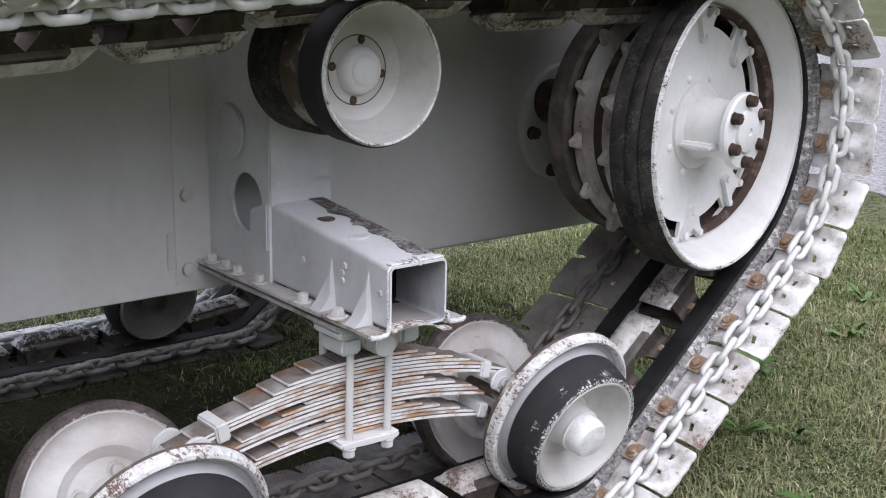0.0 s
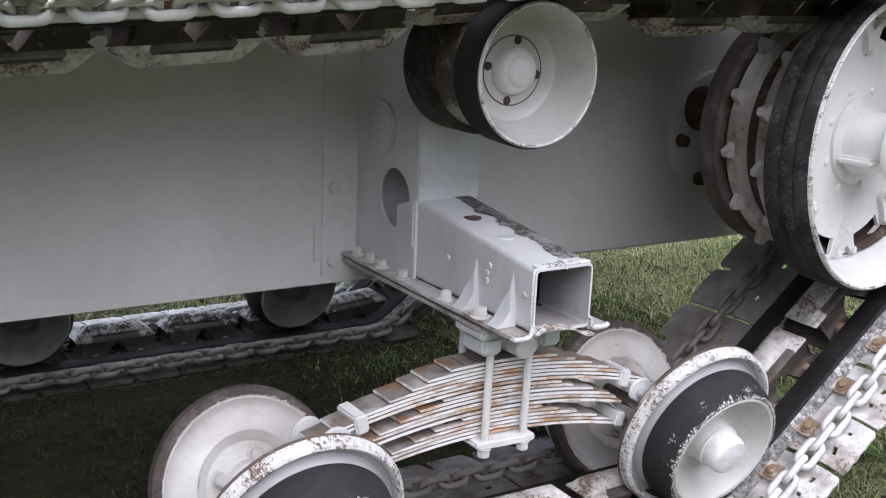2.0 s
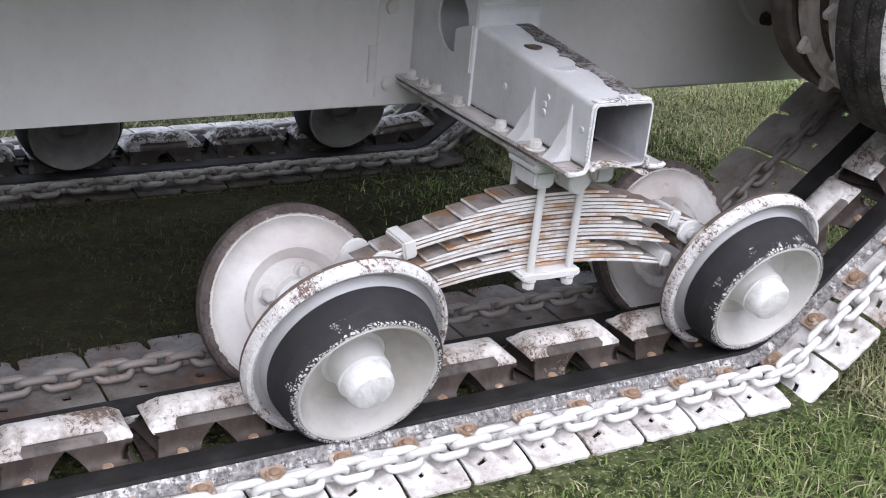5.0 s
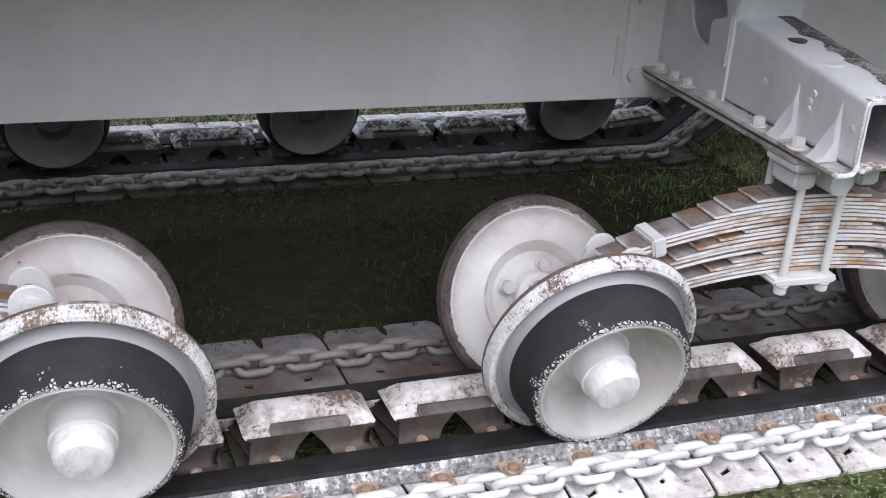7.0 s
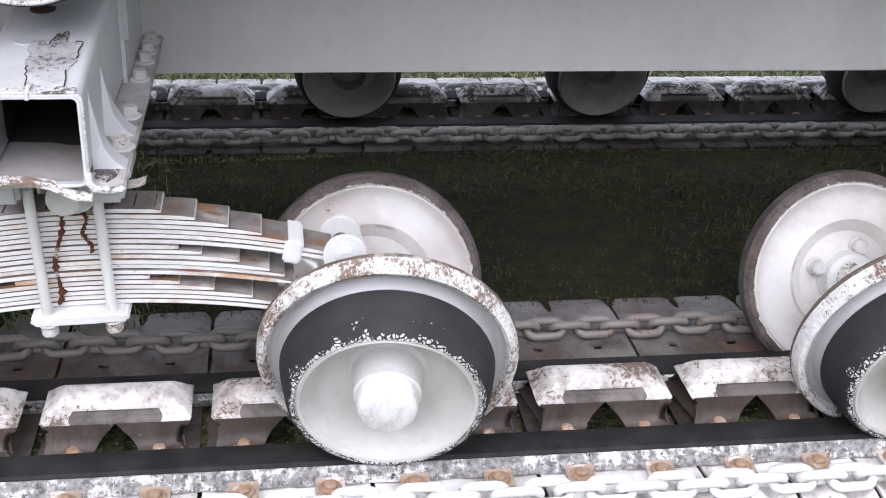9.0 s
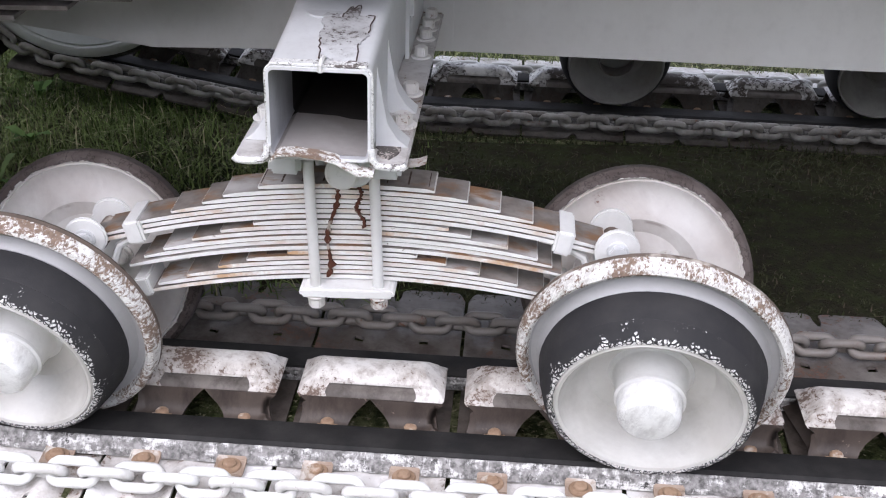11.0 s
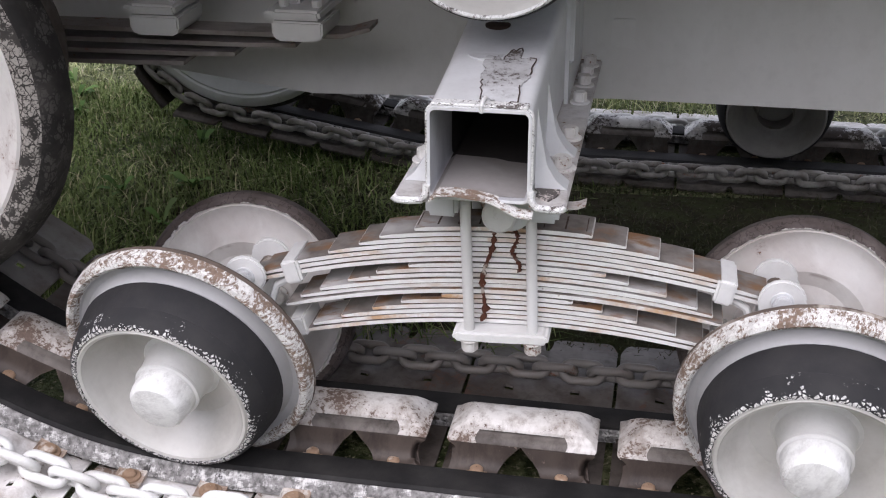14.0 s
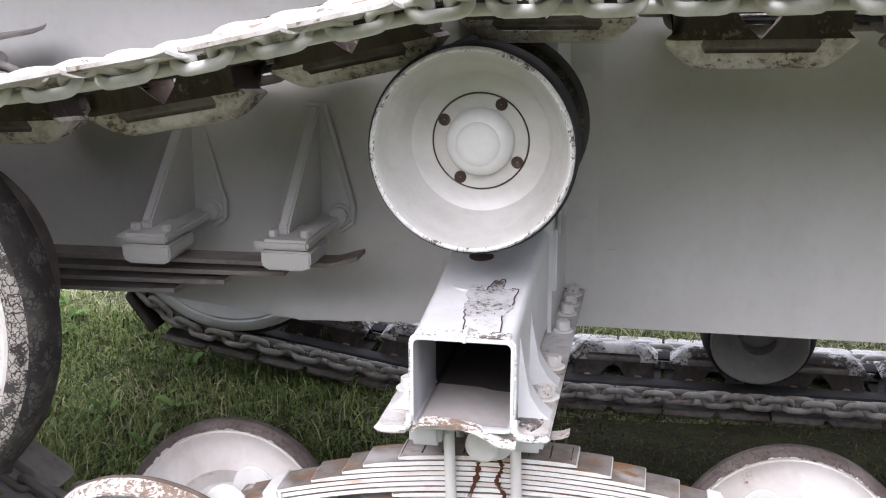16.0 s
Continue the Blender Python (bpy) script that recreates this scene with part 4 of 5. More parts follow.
    part("inner_floor", prism([(-0.0400, 0.3590), (-0.034, 0.3636), (0.002, 0.3624), (0.014, 0.3601), (0.040, 0.3590)], 0.045, 0.22), DEEP, t, "floor deep inside the beam, coloured dark for shade")
    part("end_strip", prism([(-w + 0.003, 0.4365), (w - 0.003, 0.4365), (w - 0.003, 0.4392), (-w + 0.003, 0.4392)], -0.0385, -0.0265, 0.001, 1), LIP, t, "raised strip along the open end")
    part("end_weld", rod([(0.002, -0.0395, 0.4330), (0.002, -0.0400, 0.4385), (0.0025, -0.034, 0.4415), (0.003, -0.024, 0.4405)], 0.0020, 7), WHITE, t)
    for px, py, pz in ((-1, -0.020, 0.40), (-1, 0.055, 0.418), (-1, 0.06, 0.408), (-1, 0.06, 0.398), (-1, 0.150, 0.405)):
        part("plug", prism(disc_poly(py, pz, 0.0045, 12), px * (w + 0.0025), px * (w - 0.001), 0.0008, 1, plane="yz"), ARM, t)
    # top marks: filler holes and lifted paint
    for y, r in ((0.145, 0.012), (0.075, 0.016)):
        part("top_hole", prism(disc_poly(-0.012, y, r, 20), 0.4345 + 0.105 * (y + 0.04), (0.4385 if r < 0.015 else 0.4372) + 0.105 * (y + 0.04), plane="xy"), DARK if r < 0.015 else ARM, t)
    if x > 0:
        edge = [(0.010 + 0.016 * noise.noise((py * 34, 2.3, 0)) + 0.007 * noise.noise((py * 160, 5, 0)), py) for py in np.linspace(-0.018, 0.225, 70)]
        poly = edge + [(0.035, 0.225), (0.0355, 0.1), (0.035, -0.018)]
    else:
        poly = []
        for k in range(72):
            a = 2 * math.pi * k / 72
            rr = 1 + 0.55 * noise.noise((math.cos(a) * 1.6, math.sin(a) * 1.6, 3)) + 0.22 * noise.noise((math.cos(a) * 6, math.sin(a) * 6, 1))
            poly.append((min(0.034, 0.012 + 0.022 * rr * math.cos(a)), 0.030 + 0.050 * rr * math.sin(a)))
    bm = bmesh.new()
    vs = [bm.verts.new((px, py, 0.4365 + 0.113 * (py + 0.04))) for px, py in poly]
    bm.faces.new(vs)
    got = bmesh.ops.extrude_face_region(bm, geom=bm.faces[:])
    bmesh.ops.translate(bm, vec=(0, 0, 0.0012), verts=[v for v in got["geom"] if isinstance(v, bmesh.types.BMVert)])
    part("bare_patch", bm, PATCH if x > 0 else PATCH2, t, "patch of lifted paint over dark stained steel")
    if x < 0:
        stain = [(w + 0.012 + (0.010 + 0.003 * noise.noise((k * 0.9, 4, 2))) * math.cos(k * math.pi / 14), -0.008 + (0.024 + 0.006 * noise.noise((k * 0.8, 1, 7))) * math.sin(k * math.pi / 14)) for k in range(28)]
        part("rust_stain", prism(stain, 0.3562, 0.3576, plane="xy"), STAIN, t, "black and rust-brown patch where the paint is gone")
        strip = [(w + 0.022, 0.3488), (w + 0.033, 0.3490), (w + 0.039, 0.3502), (w + 0.045, 0.3530)]
        part("loose_strip", prism(strip + [(px, pz - 0.0022) for px, pz in strip[::-1]], -0.024, -0.010), FLANGE, t, "strip of sheet metal bent up at its end")
        for k0 in (0, 14, 40, 56):
            run = [(px, py, 0.4378 + 0.113 * (py + 0.04)) for px, py in (poly + poly[:1])[k0:k0 + 10]]
            part("crack", rod(run, 0.0006, 5), DARK, t, "dark crack round the lifted paint")
    # pivot under the beam
    part("pivot_bracket", prism([(-0.030, 0.352), (0.034, 0.352), (0.030, 0.330), (0.022, 0.300), (0.000, 0.294), (-0.012, 0.306), (-0.020, 0.330)], 0.058, 0.130, 0.003), WORN, t)
    part("pivot_pin", lathe([(0.0, 0.0), (0.0135, 0.0), (0.0160, -0.002), (0.0162, -0.018), (0.0162, -0.05)], 26), WHITE, t, "round pivot pin head in chipped white", at=pose(0.007, 0.034, 0.310))
    part("pin_collar", lathe([(0.0, 0.0), (0.019, 0.0), (0.021, -0.002), (0.021, -0.02)], 26), ARM, t, at=pose(0.015, 0.044, 0.313))
    part("ear", prism([(-0.046, 0.345), (-0.034, 0.345), (-0.034, 0.322), (-0.042, 0.322)], 0.05, 0.07, 0.002), ARM, t)
    part("saddle", slab(-0.052, 0.052, 0.055, 0.125, 0.328, 0.342, 0.003), WORN, t)
    return t


PATCH2 = paint("lifted_paint", (0.65, 0.66, 0.665), dirt=(0.22, 0.205, 0.195), dirty=0.75, chips=0.56, rust=(0.06, 0.05, 0.045), scale=50.0, rough=0.6)
STAIN = paint("flange_stain", (0.10, 0.085, 0.078), dirt=(0.025, 0.02, 0.018), dirty=0.9, chips=0.53, rust=(0.30, 0.27, 0.25), scale=60.0, rough=0.6, stain=1.0)
PATCH = paint("bare_patch", (0.36, 0.35, 0.345), dirt=(0.14, 0.12, 0.11), dirty=0.8, chips=0.545, rust=(0.04, 0.035, 0.033), scale=40.0, rough=0.7)
arm(0.591, "grey-white hollow box beam bolted to the hull over a leaf spring")
arm(-0.586, "grey-white hollow box beam with stained top over a leaf spring")

# ---------------------------------------------------------------- leaf springs
HALVES = [[0.085, 0.115, 0.143, 0.172, 0.205, 0.245, 0.268], [0.095, 0.125, 0.152, 0.178, 0.198, 0.212], [0.062, 0.098, 0.130, 0.160, 0.186, 0.206]]


def spring(x, tilt, label):
    t = thing("leaf_spring", label, "leaf spring", "leaf springs", pose(x, 0, 0) @ Matrix.Translation((0, 0, 0.30)) @ Matrix.Rotation(tilt, 4, "Y") @ Matrix.Translation((0, 0, -0.30)))
    ya, yb, bow = 0.060, 0.103, 0.56
    z, th = 0.2910, 0.0040
    rng = random.Random(3)
    for g, halves in enumerate(HALVES):
        for k, half in enumerate(halves):
            z -= th + (0.00135 if k else 0.0020)
            hl, hr = half + rng.uniform(-0.006, 0.006), half + rng.uniform(-0.006, 0.006)
            n = 18
            top = [(-hl + (hl + hr) * i / n) for i in range(n + 1)]
            line = [(px, z - bow * px * px) for px in top]
            poly = [(px, pz + th) for px, pz in line] + [(px, pz) for px, pz in line[::-1]]
            dy = rng.uniform(-0.0015, 0.0015)
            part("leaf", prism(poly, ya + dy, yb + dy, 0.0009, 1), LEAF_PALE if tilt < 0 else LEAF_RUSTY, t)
    # Dark filler added behind the leaf edges to stand for shade in the gaps.
    part("core", prism([(px, 0.289 - bow * px * px) for px in np.linspace(-0.08, 0.08, 9)] + [(px, 0.196 - bow * px * px) for px in np.linspace(0.08, -0.08, 9)], ya + 0.006, yb - 0.006), DARK, t)
    for s in (-1, 1):
        px = s * 0.207
        pz = 0.2575 - bow * px * px
        clip = [(-0.009, -0.013), (0.009, -0.013), (0.009, 0.012), (-0.009, 0.012)]
        part("clip", prism(clip, ya - 0.004, yb + 0.003, 0.0025), WHITE, t, at=pose(px, 0, pz, 0, s * 13))
        part("clip_tail", rod([(px + s * 0.006, ya + 0.01, pz - 0.012), (px + s * 0.020, ya + 0.008, pz - 0.020), (px + s * 0.026, ya + 0.006, pz - 0.036)], 0.004, 8), WHITE, t)
        part("clip", prism(clip, ya - 0.004, yb + 0.003, 0.0025), WHITE, t, at=pose(s * 0.205, 0, 0.1965 - bow * 0.0420, 0, s * 13) @ Matrix.Diagonal((0.85, 1, 0.85, 1)))
        # U-bolt, plate and nuts
        ux = s * 0.0305
        u = [(ux, ya - 0.010, 0.176), (ux, ya - 0.010, 0.316), (ux, ya + 0.004, 0.328), (ux, yb - 0.004, 0.328), (ux, yb + 0.010, 0.316), (ux, yb + 0.010, 0.176)]
        part("u_bolt", rod(u, 0.0052, 12), WHITE, t)
        for y in (ya - 0.010, yb + 0.010):
            part("nut", hex_head(0.0088, 0.0105, 0.0098), BOLT, t, at=pose(ux, y, 0.1755, 180))
    bar = [(-0.0475, 0.001), (-0.045, -0.006), (-0.038, -0.0075), (-0.022, -0.0075), (-0.014, -0.0030), (0.014, -0.0030), (0.022, -0.0075), (0.038, -0.0075), (0.045, -0.006), (0.0475, 0.001), (0.043, 0.0042), (-0.043, 0.0042)]
    part("clamp_plate", prism(bar, ya - 0.018, yb + 0.018, 0.0025), WHITE, t, at=pose(0, 0, 0.1815))
    if tilt < 0:
        for x0, x1, z0, z1, w in ((-0.006, -0.0215, 0.290, 0.190, 0.0042), (0.0125, 0.0150, 0.288, 0.244, 0.0034)):
            n = 22
            left, right = [], []
            for i in range(n + 1):
                f = i / n
                px = x0 + (x1 - x0) * f ** 0.8 + 0.003 * math.sin(f * 9)
                ww = w * (0.35 + 0.65 * (i % 2)) * (0.7 + rng.random() * 0.7)
                pz = z0 + (z1 - z0) * f
                left.append((px - ww * 0.5, pz))
                right.append((px + ww * (0.6 + rng.random() * 0.5), pz))
            part("rust_streak", prism(left + right[::-1], ya - 0.0026, ya + 0.002), RUN_RUST, t, "dark red-brown rust run down the leaves")
    return t


spring(0.583, radians(1.0), "arched white leaf spring pack streaked with orange rust")
spring(-0.5815, radians(-2.0), "arched white leaf spring pack streaked with orange rust")

# ---------------------------------------------------------------- bogie wheels
CAMBER = 15.0
OUTER = {
    "cup": (lathe([(0.0, -0.046), (0.040, -0.046), (0.060, -0.042), (0.068, -0.034), (0.082, -0.006), (0.0845, 0.0), (0.0875, 0.0012), (0.0895, -0.001), (0.0895, -0.010)]), CUP),
    "tyre": (lathe([(0.0915, -0.004), (0.0960, -0.008), (0.1005, -0.016), (0.1045, -0.028), (0.1075, -0.046), (0.1065, -0.049), (0.096, -0.051)]), RUBBER),
    "tyre_edge": (lathe([(0.0893, -0.0008), (0.0905, 0.0010), (0.0938, 0.0002), (0.0978, -0.0045), (0.1000, -0.0110), (0.1020, -0.0190), (0.1008, -0.0205)]), FLECK),
    "drum": (lathe([(0.098, -0.049), (0.1055, -0.051), (0.1075, -0.058), (0.111, -0.0628), (0.117, -0.0630), (0.1210, -0.0600)]), DRUM),
    "flange": (lathe([(0.1190, -0.0615), (0.1212, -0.0535), (0.1248, -0.0512), (0.1290, -0.0532), (0.1316, -0.0600), (0.1318, -0.0680)]), WORN),
    "flange_edge": (lathe([(0.1317, -0.0665), (0.1321, -0.0715), (0.128, -0.0765), (0.115, -0.078), (0.06, -0.080), (0.0, -0.080)]), DRIED),
    "hub": (lathe([(0.043, -0.048), (0.0365, -0.042), (0.0335, -0.028), (0.0325, -0.0165), (0.0335, -0.0150), (0.0335, -0.0125), (0.0308, -0.0115), (0.0306, -0.0095)], 40), WHITE),
    "hub_cap": (lathe([(0.0306, -0.0105), (0.0300, -0.0080), (0.0296, 0.004), (0.0285, 0.0090), (0.0250, 0.0132), (0.0190, 0.0150), (0.0, 0.0158)], 40), CAPW),
}
OUTER = {k: finish(bm, k, m) for k, (bm, m) in OUTER.items()}
WHITE_FLANGE = OUTER["flange"].copy()
WHITE_FLANGE.materials[0] = THICK
INNER = {
    "disc": (lathe([(0.0, 0.000), (0.034, 0.000), (0.036, -0.004), (0.056, -0.006), (0.066, -0.001), (0.071, 0.001), (0.077, -0.003), (0.098, -0.008), (0.107, -0.005), (0.1125, 0.0), (0.1145, -0.003), (0.1145, -0.012)]), DISC),
    "tyre": (lathe([(0.1135, -0.0035), (0.1165, 0.002), (0.1225, 0.0015), (0.1270, -0.004), (0.1280, -0.018), (0.1245, -0.026), (0.10, -0.03), (0.098, -0.075), (0.0, -0.075)]), RIM_RUBBER),
    "hub": (lathe([(0.033, -0.002), (0.031, 0.014), (0.026, 0.018), (0.020, 0.018), (0.020, 0.05)], 30), WHITE),
}
INNER = {k: finish(bm, k, m) for k, (bm, m) in INNER.items()}
NUT = finish(hex_head(0.0100, 0.0100, 0.0122), "nut", BOLT)

WHEEL_LABELS = {
    "outer": "white dished bogie wheel with black rubber tyre and worn flange",
    "inner": "white bogie wheel disc with bolt heads and brown worn rim",
}


def outer_wheel(x, z, spin):
    t = thing("bogie_wheel", WHEEL_LABELS["outer"], "wheel", "outer bogie wheels", pose(x, -0.030, z, CAMBER, 0, -5.5 if x < 0 else 0) @ Matrix.Rotation(spin, 4, "Y"))
    for k, me in OUTER.items():
        part(k, WHITE_FLANGE if k == "flange" and x > 0 else me, None, t, {"tyre": "black rubber tyre", "tyre_edge": "tyre edge flecked with flaking white paint", "flange": "flange lip worn through white paint to rust"}.get(k, ""))
    return t


def inner_wheel(x, y, z, spin, group="inner bogie wheels", camber=-CAMBER, label=WHEEL_LABELS["inner"]):
    t = thing("bogie_wheel", label, "wheel", group, pose(x, y, z, camber) @ Matrix.Rotation(spin, 4, "Y"))
    for k, me in INNER.items():
        part(k, me, None, t)
    for i in range(4):
        a = radians(90 * i)
        part("nut", NUT, None, t, at=pose(0.040 * math.cos(a), 0.0035, 0.040 * math.sin(a)) @ OUT)
    return t


STATIONS = [(0.906, 0.130, 0.3, -0.090, 0.076, 0.122), (0.286, 0.115, 1.1, 0.052, 0.106, 0.116), (-0.286, 0.117, 2.0, -0.036, 0.122, 0.124), (-0.896, 0.122, 2.9, 0.064, 0.098, 0.108)]
for (x, z, spin, ex, ez, zi), turn in zip(STATIONS, (0.2, radians(-70), radians(-40), radians(-16))):
    outer_wheel(x, z, spin)
    inner_wheel(x + 0.004, 0.200, zi, turn)
    axle = thing("axle_bracket", "white rounded shackle plates joining the spring end to the wheel axle", "bracket", "axle brackets", pose(x, 0, z))
    part("axle", rod([(0, 0.05, 0.01), (0, 0.20, 0.01)], 0.017, 20), WORN, axle)
    plate = []
    for i in range(13):
        a = radians(-10 + 200 * i / 12)
        plate.append((ex + 0.0215 * math.cos(a), ez + 0.0215 * math.sin(a)))
    plate += [(ex * 0.6 - 0.022, 0.05), (-0.022, -0.006), (0.022, -0.006), (ex * 0.6 + 0.022, 0.05)]
    for y, drop in ((0.051, 0.0), (0.128, -0.015)):
        part("shackle_plate", prism(plate, y, y + 0.006, 0.002), WHITE, axle, at=pose(0, 0, drop))
    part("shackle_bolt", hex_head(0.0090, 0.006, 0.0105), ARM, axle, at=pose(ex, 0.051, ez, 90))
    part("spring_eye", lathe([(0.0, 0.0), (0.009, 0.0), (0.009, -0.066), (0.0, -0.066)], 20), DRIED, axle, at=pose(ex, 0.059, ez - 0.020))

# ---------------------------------------------------------------- return rollers
ROLL = {
    "cup": (lathe([(0.0, -0.0575), (0.042, -0.0575), (0.0425, -0.0595), (0.0435, -0.0595), (0.044, -0.0575), (0.052, -0.0575), (0.062, -0.053), (0.070, -0.040), (0.0755, -0.026), (0.081, -0.008), (0.0835, -0.002), (0.0858, 0.0), (0.0875, -0.002), (0.0872, -0.008)]), CUP),
    "front_tyre": (lathe([(0.0868, -0.002), (0.0890, -0.003), (0.0905, -0.008), (0.0905, -0.014), (0.0895, -0.052), (0.083, -0.057), (0.072, -0.058)]), RUBBER),
    "drum": (lathe([(0.074, -0.057), (0.076, -0.062), (0.078, -0.080), (0.077, -0.105), (0.079, -0.113)]), DRIED),
    "back_tyre": (lathe([(0.074, -0.111), (0.084, -0.112), (0.0885, -0.117), (0.089, -0.172), (0.084, -0.178), (0.0, -0.179)]), CRACKED),
    "hub": (lathe([(0.0305, -0.0570), (0.0300, -0.0520), (0.0275, -0.0455), (0.0225, -0.0415), (0.0195, -0.0405), (0.0175, -0.0378), (0.0125, -0.0358), (0.006, -0.0352), (0.0, -0.035)], 36), WHITE),
    "ring_gap": (lathe([(0.0424, -0.0573), (0.0430, -0.0568), (0.0436, -0.0573)]), DARK),
    "rim_wear": (lathe([(0.0835, -0.0005), (0.0858, 0.0012), (0.0874, -0.0002), (0.0880, -0.0030)]), LIP),
}
ROLL = {k: finish(bm, k, m) for k, (bm, m) in ROLL.items()}
# Closed disc whose dark colour stands for the shade in a hole.
HOLE_DISC = finish(lathe([(0.0, 0.0006), (0.0042, 0.0006), (0.0055, 0.0), (0.0055, -0.003)], 18), "rivet_hole", DARK)


def roller(x, z, spin, label):
    t = thing("return_roller", label, "roller", "return rollers", pose(x, 0.030, z) @ Matrix.Rotation(spin, 4, "Y"))
    for k, me in ROLL.items():
        part(k, me, None, t)
    for i in range(4):
        a = radians(90 * i)
        part("rivet_hole", HOLE_DISC, None, t, "dark disc standing for an open hole", at=pose(0.0375 * math.cos(a), 0.0570, 0.0375 * math.sin(a)))
    part("axle", rod([(0, 0.15, 0), (0, 0.20, 0)], 0.022, 18), ARM, t)
    return t


roller(0.588, 0.655, radians(-81), "white dished return roller with black rubber tyres under the track")
roller(-0.591, 0.578, radians(-61), "white dished return roller with scuffed rim under the track")

# ---------------------------------------------------------------- end wheels
STUD = finish(lathe([(0.0, 0.0045), (0.004, 0.0038), (0.0066, 0.0010), (0.0068, -0.002)], 14), "rivet", WHITE)
STUD.transform(pose(0, 0, 0, -90))


def end_wheel_right():
    t = thing("idler_wheel", "large white spoked end wheel with cracked black tyres and bolted hub", "wheel", "end wheels", pose(1.203, -0.024, 0.548) @ Matrix.Diagonal((0.97, 1, 0.97, 1)))
    toe = pose(-0.006, 0, 0, 0, 0, 8.0)  # the outer rim is turned to fit the camera's view
    part("rim", lathe([(0.182, -0.074), (0.188, -0.070), (0.193, -0.060), (0.204, -0.028), (0.212, -0.006), (0.2155, -0.001), (0.2190, 0.0), (0.221, -0.003), (0.221, -0.014)], 84), WHITE, t, at=toe)
    part("rim_wear", lathe([(0.2160, 0.0), (0.2188, 0.0012), (0.2212, -0.0006), (0.2226, -0.0045)], 84), LIP, t, "chipped paint along the rim", at=toe)
    slots = []
    for i in range(8):
        a0 = radians(45 * i + 10)
        a1 = a0 + radians(25)
        inn = [(0.156 * math.cos(a0 + (a1 - a0) * k / 8), 0.156 * math.sin(a0 + (a1 - a0) * k / 8)) for k in range(9)]
        out = [(0.182 * math.cos(a1 - (a1 - a0) * k / 8), 0.182 * math.sin(a1 - (a1 - a0) * k / 8)) for k in range(9)]
        slots.append(inn + out)
    part("disc", holed(disc_poly(0, 0, 0.189, 72), slots, 0.067, 0.073), WHITE, t, at=toe)
    for i in range(8):
        a = radians(45 * i)
        lug = [(0.129, -0.006), (0.131, -0.0095), (0.136, -0.0115), (0.148, -0.0125), (0.158, -0.017), (0.170, -0.025), (0.183, -0.027), (0.183, -0.015), (0.172, -0.012), (0.164, 0.0), (0.172, 0.012), (0.183, 0.015), (0.183, 0.027), (0.170, 0.025), (0.158, 0.017), (0.148, 0.0125), (0.136, 0.0115), (0.131, 0.0095), (0.129, 0.006)]
        part("spoke_lug", prism(lug, 0.058, 0.069, 0.003), WHITE, t, at=toe @ Matrix.Rotation(-a, 4, "Y"))
        for rr, off in ((0.139, 0.0), (0.176, -0.021), (0.176, 0.021)):
            part("rivet", hex_head(0.0068, 0.003), WHITE, t, at=toe @ Matrix.Rotation(-a, 4, "Y") @ pose(rr, 0.058, off) @ OUT)
        b = radians(45 * i + 22)
        part("rivet", STUD, None, t, at=toe @ Matrix.Rotation(-b, 4, "Y") @ pose(0.079, 0.0672, 0) @ OUT)
    part("hub", lathe([(0.069, -0.069), (0.068, -0.062), (0.064, -0.0595), (0.053, -0.057), (0.048, -0.048), (0.044, -0.004), (0.044, 0.004), (0.057, 0.006), (0.060, 0.009), (0.060, 0.016), (0.057, 0.019), (0.034, 0.020), (0.032, 0.024), (0.026, 0.026), (0.006, 0.027), (0.005, 0.024), (0.0, 0.024)], 48), WHITE, t, at=toe)
    part("hub_rib", slab(-0.060, -0.030, 0.004, 0.062, -0.030, -0.018, 0.004), WHITE, t, at=toe)
    for i in range(6):
        a = radians(60 * i + 30)
        part("hub_bolt", hex_head(0.0095, 0.011, 0.0100), DARK, t, "rusty brown bolt head", at=toe @ pose(0.047 * math.cos(a), -0.019, 0.047 * math.sin(a), 90))
    part("front_tyre", lathe([(0.2200, -0.0035), (0.2230, -0.005), (0.2250, -0.012), (0.2260, -0.024), (0.2240, -0.027), (0.2262, -0.031), (0.2262, -0.046), (0.2238, -0.050), (0.2258, -0.054), (0.2245, -0.074), (0.217, -0.079), (0.19, -0.080)], 84), CRACKED, t, "cracked black rubber tyre", at=toe)
    back = Matrix.Diagonal((0.92, 1, 0.92, 1))  # the inner half is scaled down to fit the camera's view
    part("inner_drum", lathe([(0.20, -0.066), (0.19, -0.075), (0.19, -0.165), (0.20, -0.172)], 64), DARK, t, at=back)
    part("back_tyre", lathe([(0.19, -0.172), (0.208, -0.173), (0.214, -0.178), (0.215, -0.190), (0.213, -0.212), (0.205, -0.217), (0.0, -0.217)], 84), BROWN, t, "dusty brown rubber tyre", at=back)
    for s, y in ((0, 0.092), (1, 0.150)):
        part("sprocket_ring", lathe([(0.190, -y + 0.016), (0.206, -y + 0.014), (0.207, -y - 0.010), (0.190, -y - 0.012)], 64), SPROCKET, t, at=back)
        tooth = finish(prism([(-0.018, 0.0), (-0.009, 0.010), (-0.006, 0.021), (0.005, 0.022), (0.008, 0.010), (0.017, 0.0)], -0.006, 0.006, 0.0015), "tooth", SPROCKET)
        for i in range(14):
            part("tooth", tooth, None, t, at=back @ Matrix.Rotation(2 * math.pi * i / 14 + 0.1 * s, 4, "Y") @ pose(0, y, 0.204))
    part("axle", rod([(0, 0.20, 0), (0, HY + 0.02, 0)], 0.04, 24), DARK, t)
    return t


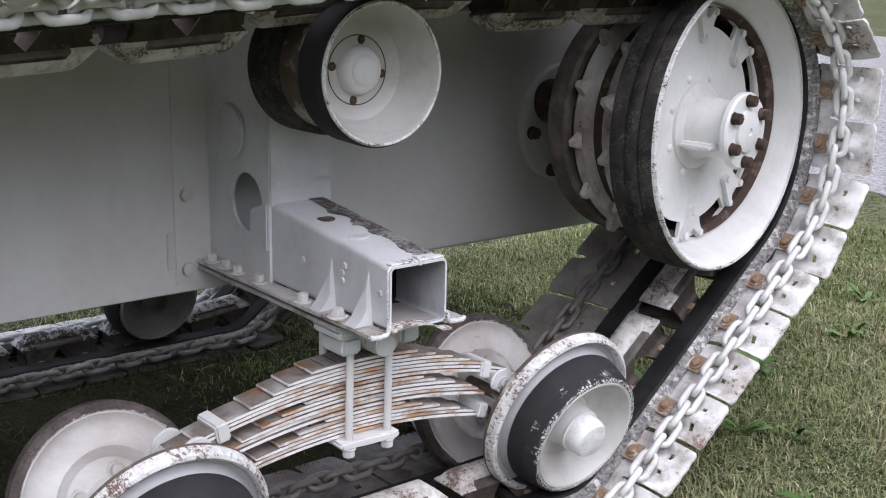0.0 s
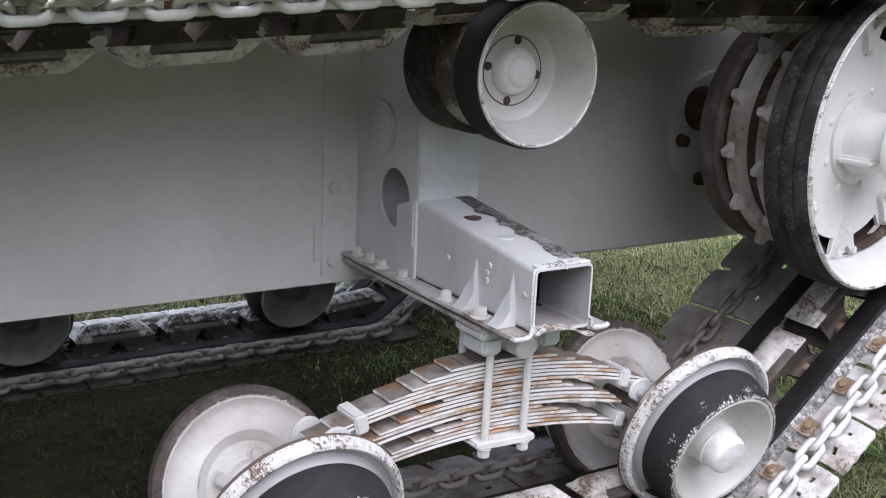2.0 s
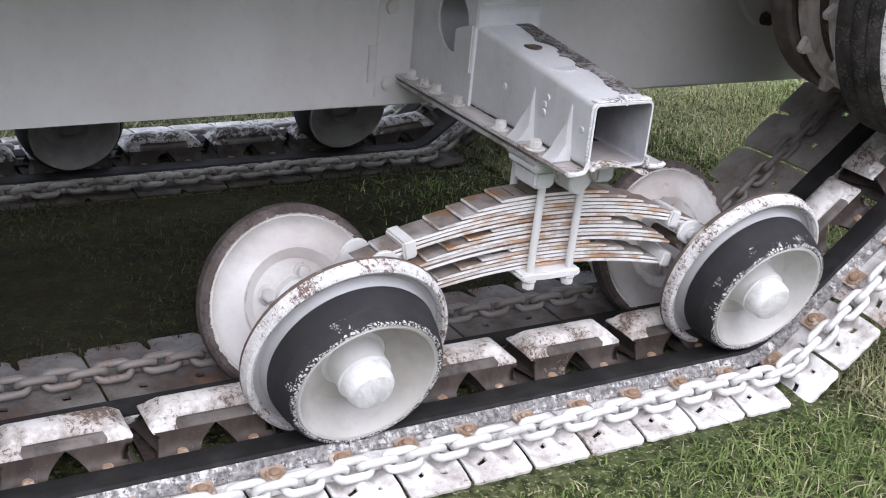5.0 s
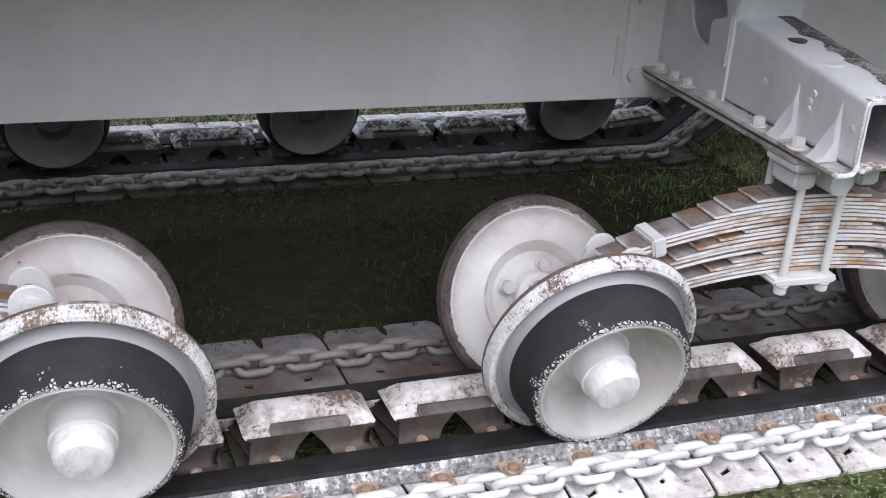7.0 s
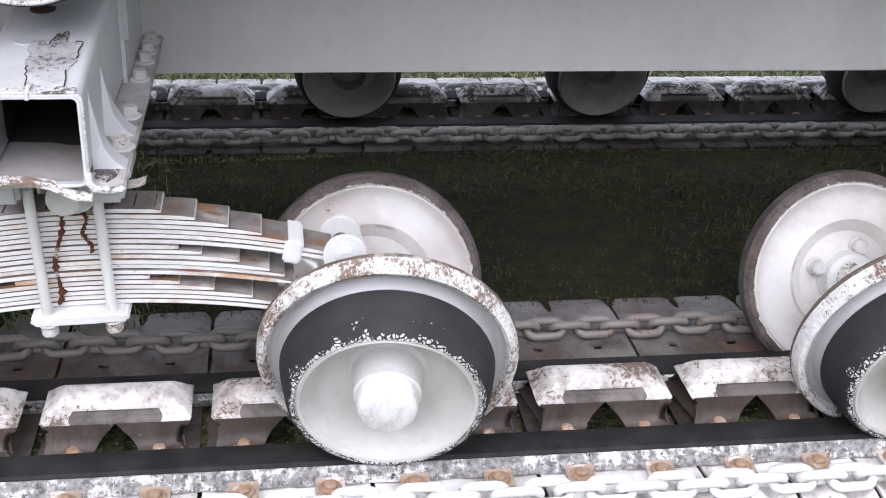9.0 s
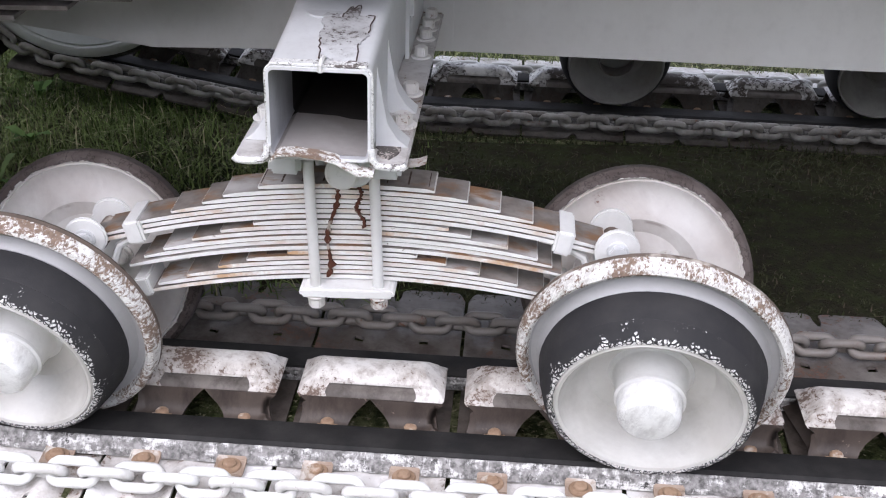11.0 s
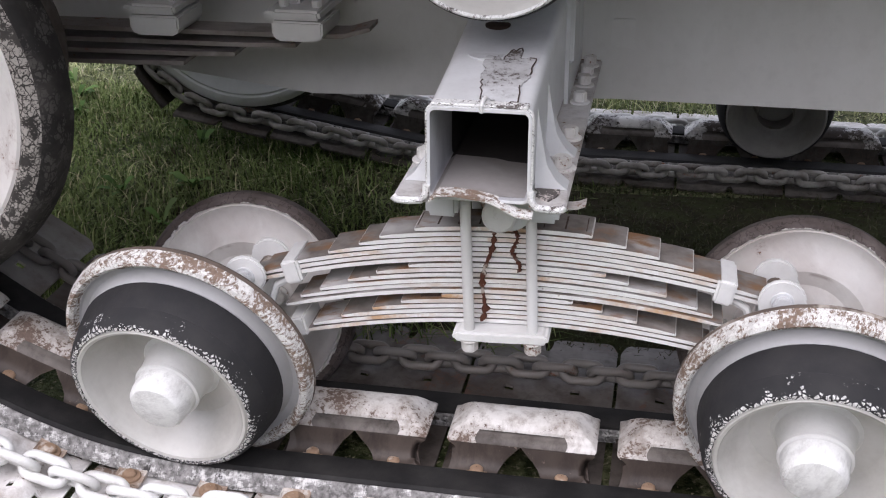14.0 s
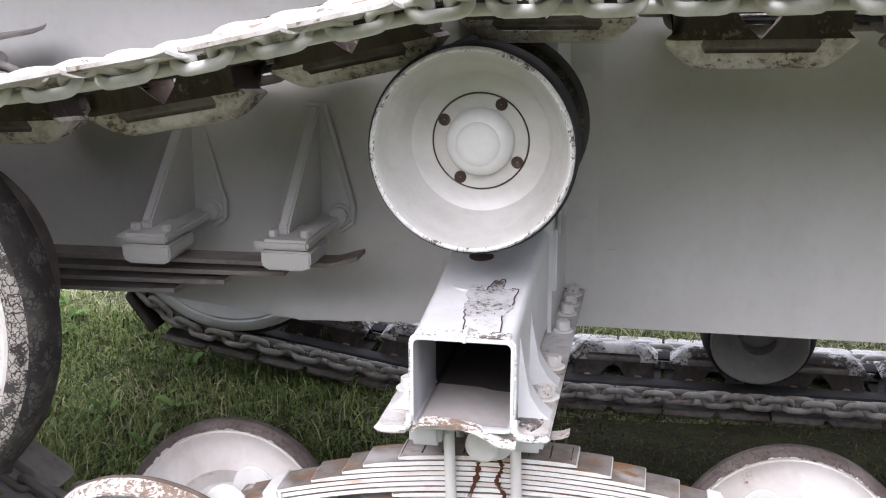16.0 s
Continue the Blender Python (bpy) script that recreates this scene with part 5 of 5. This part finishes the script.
def end_wheel_left(x, y, z, face, label, group, skin, wall):
    t = thing("drive_wheel", label, "wheel", group, pose(x, y, z) @ Matrix.Diagonal((1, face, 1, 1)))
    part("disc", lathe([(0.0, -0.012), (0.060, -0.012), (0.075, -0.022), (0.125, -0.030), (0.160, -0.018), (0.178, -0.005), (0.183, -0.002), (0.187, -0.004), (0.187, -0.012)], 72), skin, t, "white disc with rust-brown bare patches")
    part("tyre_wall", lathe([(0.1855, -0.004), (0.189, 0.0), (0.195, 0.001), (0.202, -0.001), (0.207, -0.006)], 72), wall, t, "cracked white paint on the tyre wall")
    part("tyre", lathe([(0.206, -0.005), (0.212, -0.010), (0.2155, -0.020), (0.2155, -0.050), (0.210, -0.058), (0.12, -0.062)], 72), CRACKED, t)
    part("drum", lathe([(0.13, -0.06), (0.12, -0.07), (0.12, -0.15), (0.13, -0.155), (0.135, -0.16), (0.135, -0.20), (0.0, -0.205)], 64), BROWN, t)
    part("hub", lathe([(0.055, -0.014), (0.052, 0.01), (0.046, 0.016), (0.0, 0.018)], 36), skin, t)
    for i in range(5):
        a = radians(72 * i + 20)
        part("rim_lug", rod([(0.135 * math.cos(a), 0.022, 0.135 * math.sin(a)), (0.176 * math.cos(a), 0.006, 0.176 * math.sin(a))], 0.008, 10), skin, t)
    return t


DISC2 = paint("rusted_disc", (0.70, 0.68, 0.655), dirt=(0.30, 0.22, 0.185), dirty=0.85, chips=0.54, rust=(0.12, 0.065, 0.045), scale=9.0)
end_wheel_right()
end_wheel_left(-1.203, 0.0, 0.400, 1, "white end wheel with rust patches and cracked black tyre", "end wheels", DISC2, WALL)
end_wheel_left(-1.15, 0.92, 0.300, 1, "grey-white end wheel of the far track", "end wheels", ARM, ARM)

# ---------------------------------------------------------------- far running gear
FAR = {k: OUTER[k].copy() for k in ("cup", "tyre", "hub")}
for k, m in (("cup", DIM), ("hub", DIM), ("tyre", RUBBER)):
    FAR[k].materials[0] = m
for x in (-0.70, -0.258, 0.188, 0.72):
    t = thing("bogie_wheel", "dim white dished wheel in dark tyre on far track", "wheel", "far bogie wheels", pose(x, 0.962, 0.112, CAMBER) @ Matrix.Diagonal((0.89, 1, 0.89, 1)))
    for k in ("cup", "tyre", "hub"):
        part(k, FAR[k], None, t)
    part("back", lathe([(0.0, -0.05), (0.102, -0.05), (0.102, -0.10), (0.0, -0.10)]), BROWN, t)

# ---------------------------------------------------------------- bump leaves on the hull
BUMP = paint("bump_leaf_paint", (0.27, 0.25, 0.235), dirt=(0.10, 0.075, 0.06), dirty=0.9, chips=0.60, rust=(0.12, 0.06, 0.035), scale=26.0, stain=1.0)
pack = thing("bump_spring", "flat stack of grey steel leaves with upturned tip", "leaf spring")
for k, (x1, tip) in enumerate(((-0.752, 1), (-0.835, 0), (-0.905, 0), (-0.965, 0))):
    z = 0.4085 - 0.0130 * k
    line = [(-1.45, z - 0.012), (-1.2, z - 0.003), (x1 - 0.06, z), (x1 - 0.03, z + 0.001), (x1, z + (0.010 if tip else 0.002))]
    part("leaf", prism(line + [(px, pz - 0.0048) for px, pz in line[::-1]], 0.262, 0.300), BUMP, pack)
for bx in (-0.835, -0.995):
    t = thing("spring_bracket", "grey triangular bracket with clamp block bolted to the hull", "bracket", "spring brackets", pose(bx, 0, 0))
    part("back_plate", prism([(-0.046, 0.425), (-0.046, 0.445), (-0.012, 0.562), (0.012, 0.562), (0.044, 0.445), (0.044, 0.425), (0.030, 0.416), (-0.030, 0.416)], HY - 0.006, HY + 0.002, 0.0025), GREY, t)
    part("edge_bead", rod([(-0.012, HY - 0.007, 0.565), (0.012, HY - 0.007, 0.565), (0.045, HY - 0.007, 0.445), (0.044, HY - 0.007, 0.425), (0.030, HY - 0.007, 0.415)], 0.0035, 8), GREY, t)
    part("web", prism([(HY - 0.004, 0.565), (HY - 0.004, 0.43), (0.265, 0.43), (0.265, 0.447)], -0.006, 0.006, 0.002, plane="yz"), GREY, t)
    part("shelf", slab(-0.030, 0.030, 0.25, HY, 0.424, 0.434, 0.002), GREY, t)
    part("clamp_block", prism([(-0.018, 0.427), (-0.018, 0.412), (-0.012, 0.4055), (0.032, 0.4055), (0.038, 0.412), (0.038, 0.427)], 0.238, 0.310, 0.002), GREY, t)
    part("clamp_plate", slab(-0.016, 0.036, 0.236, 0.316, 0.4285, 0.4395, 0.003), GREY, t)
    for s in (-1, 1):
        part("bolt", hex_head(0.0115, 0.010, 0.014), GREY, t, at=pose(s * 0.029, HY - 0.006, 0.434, 90))
        part("bolt", hex_head(0.006, 0.008), GREY, t, at=pose(0.010 + s * 0.018, 0.255, 0.4395))
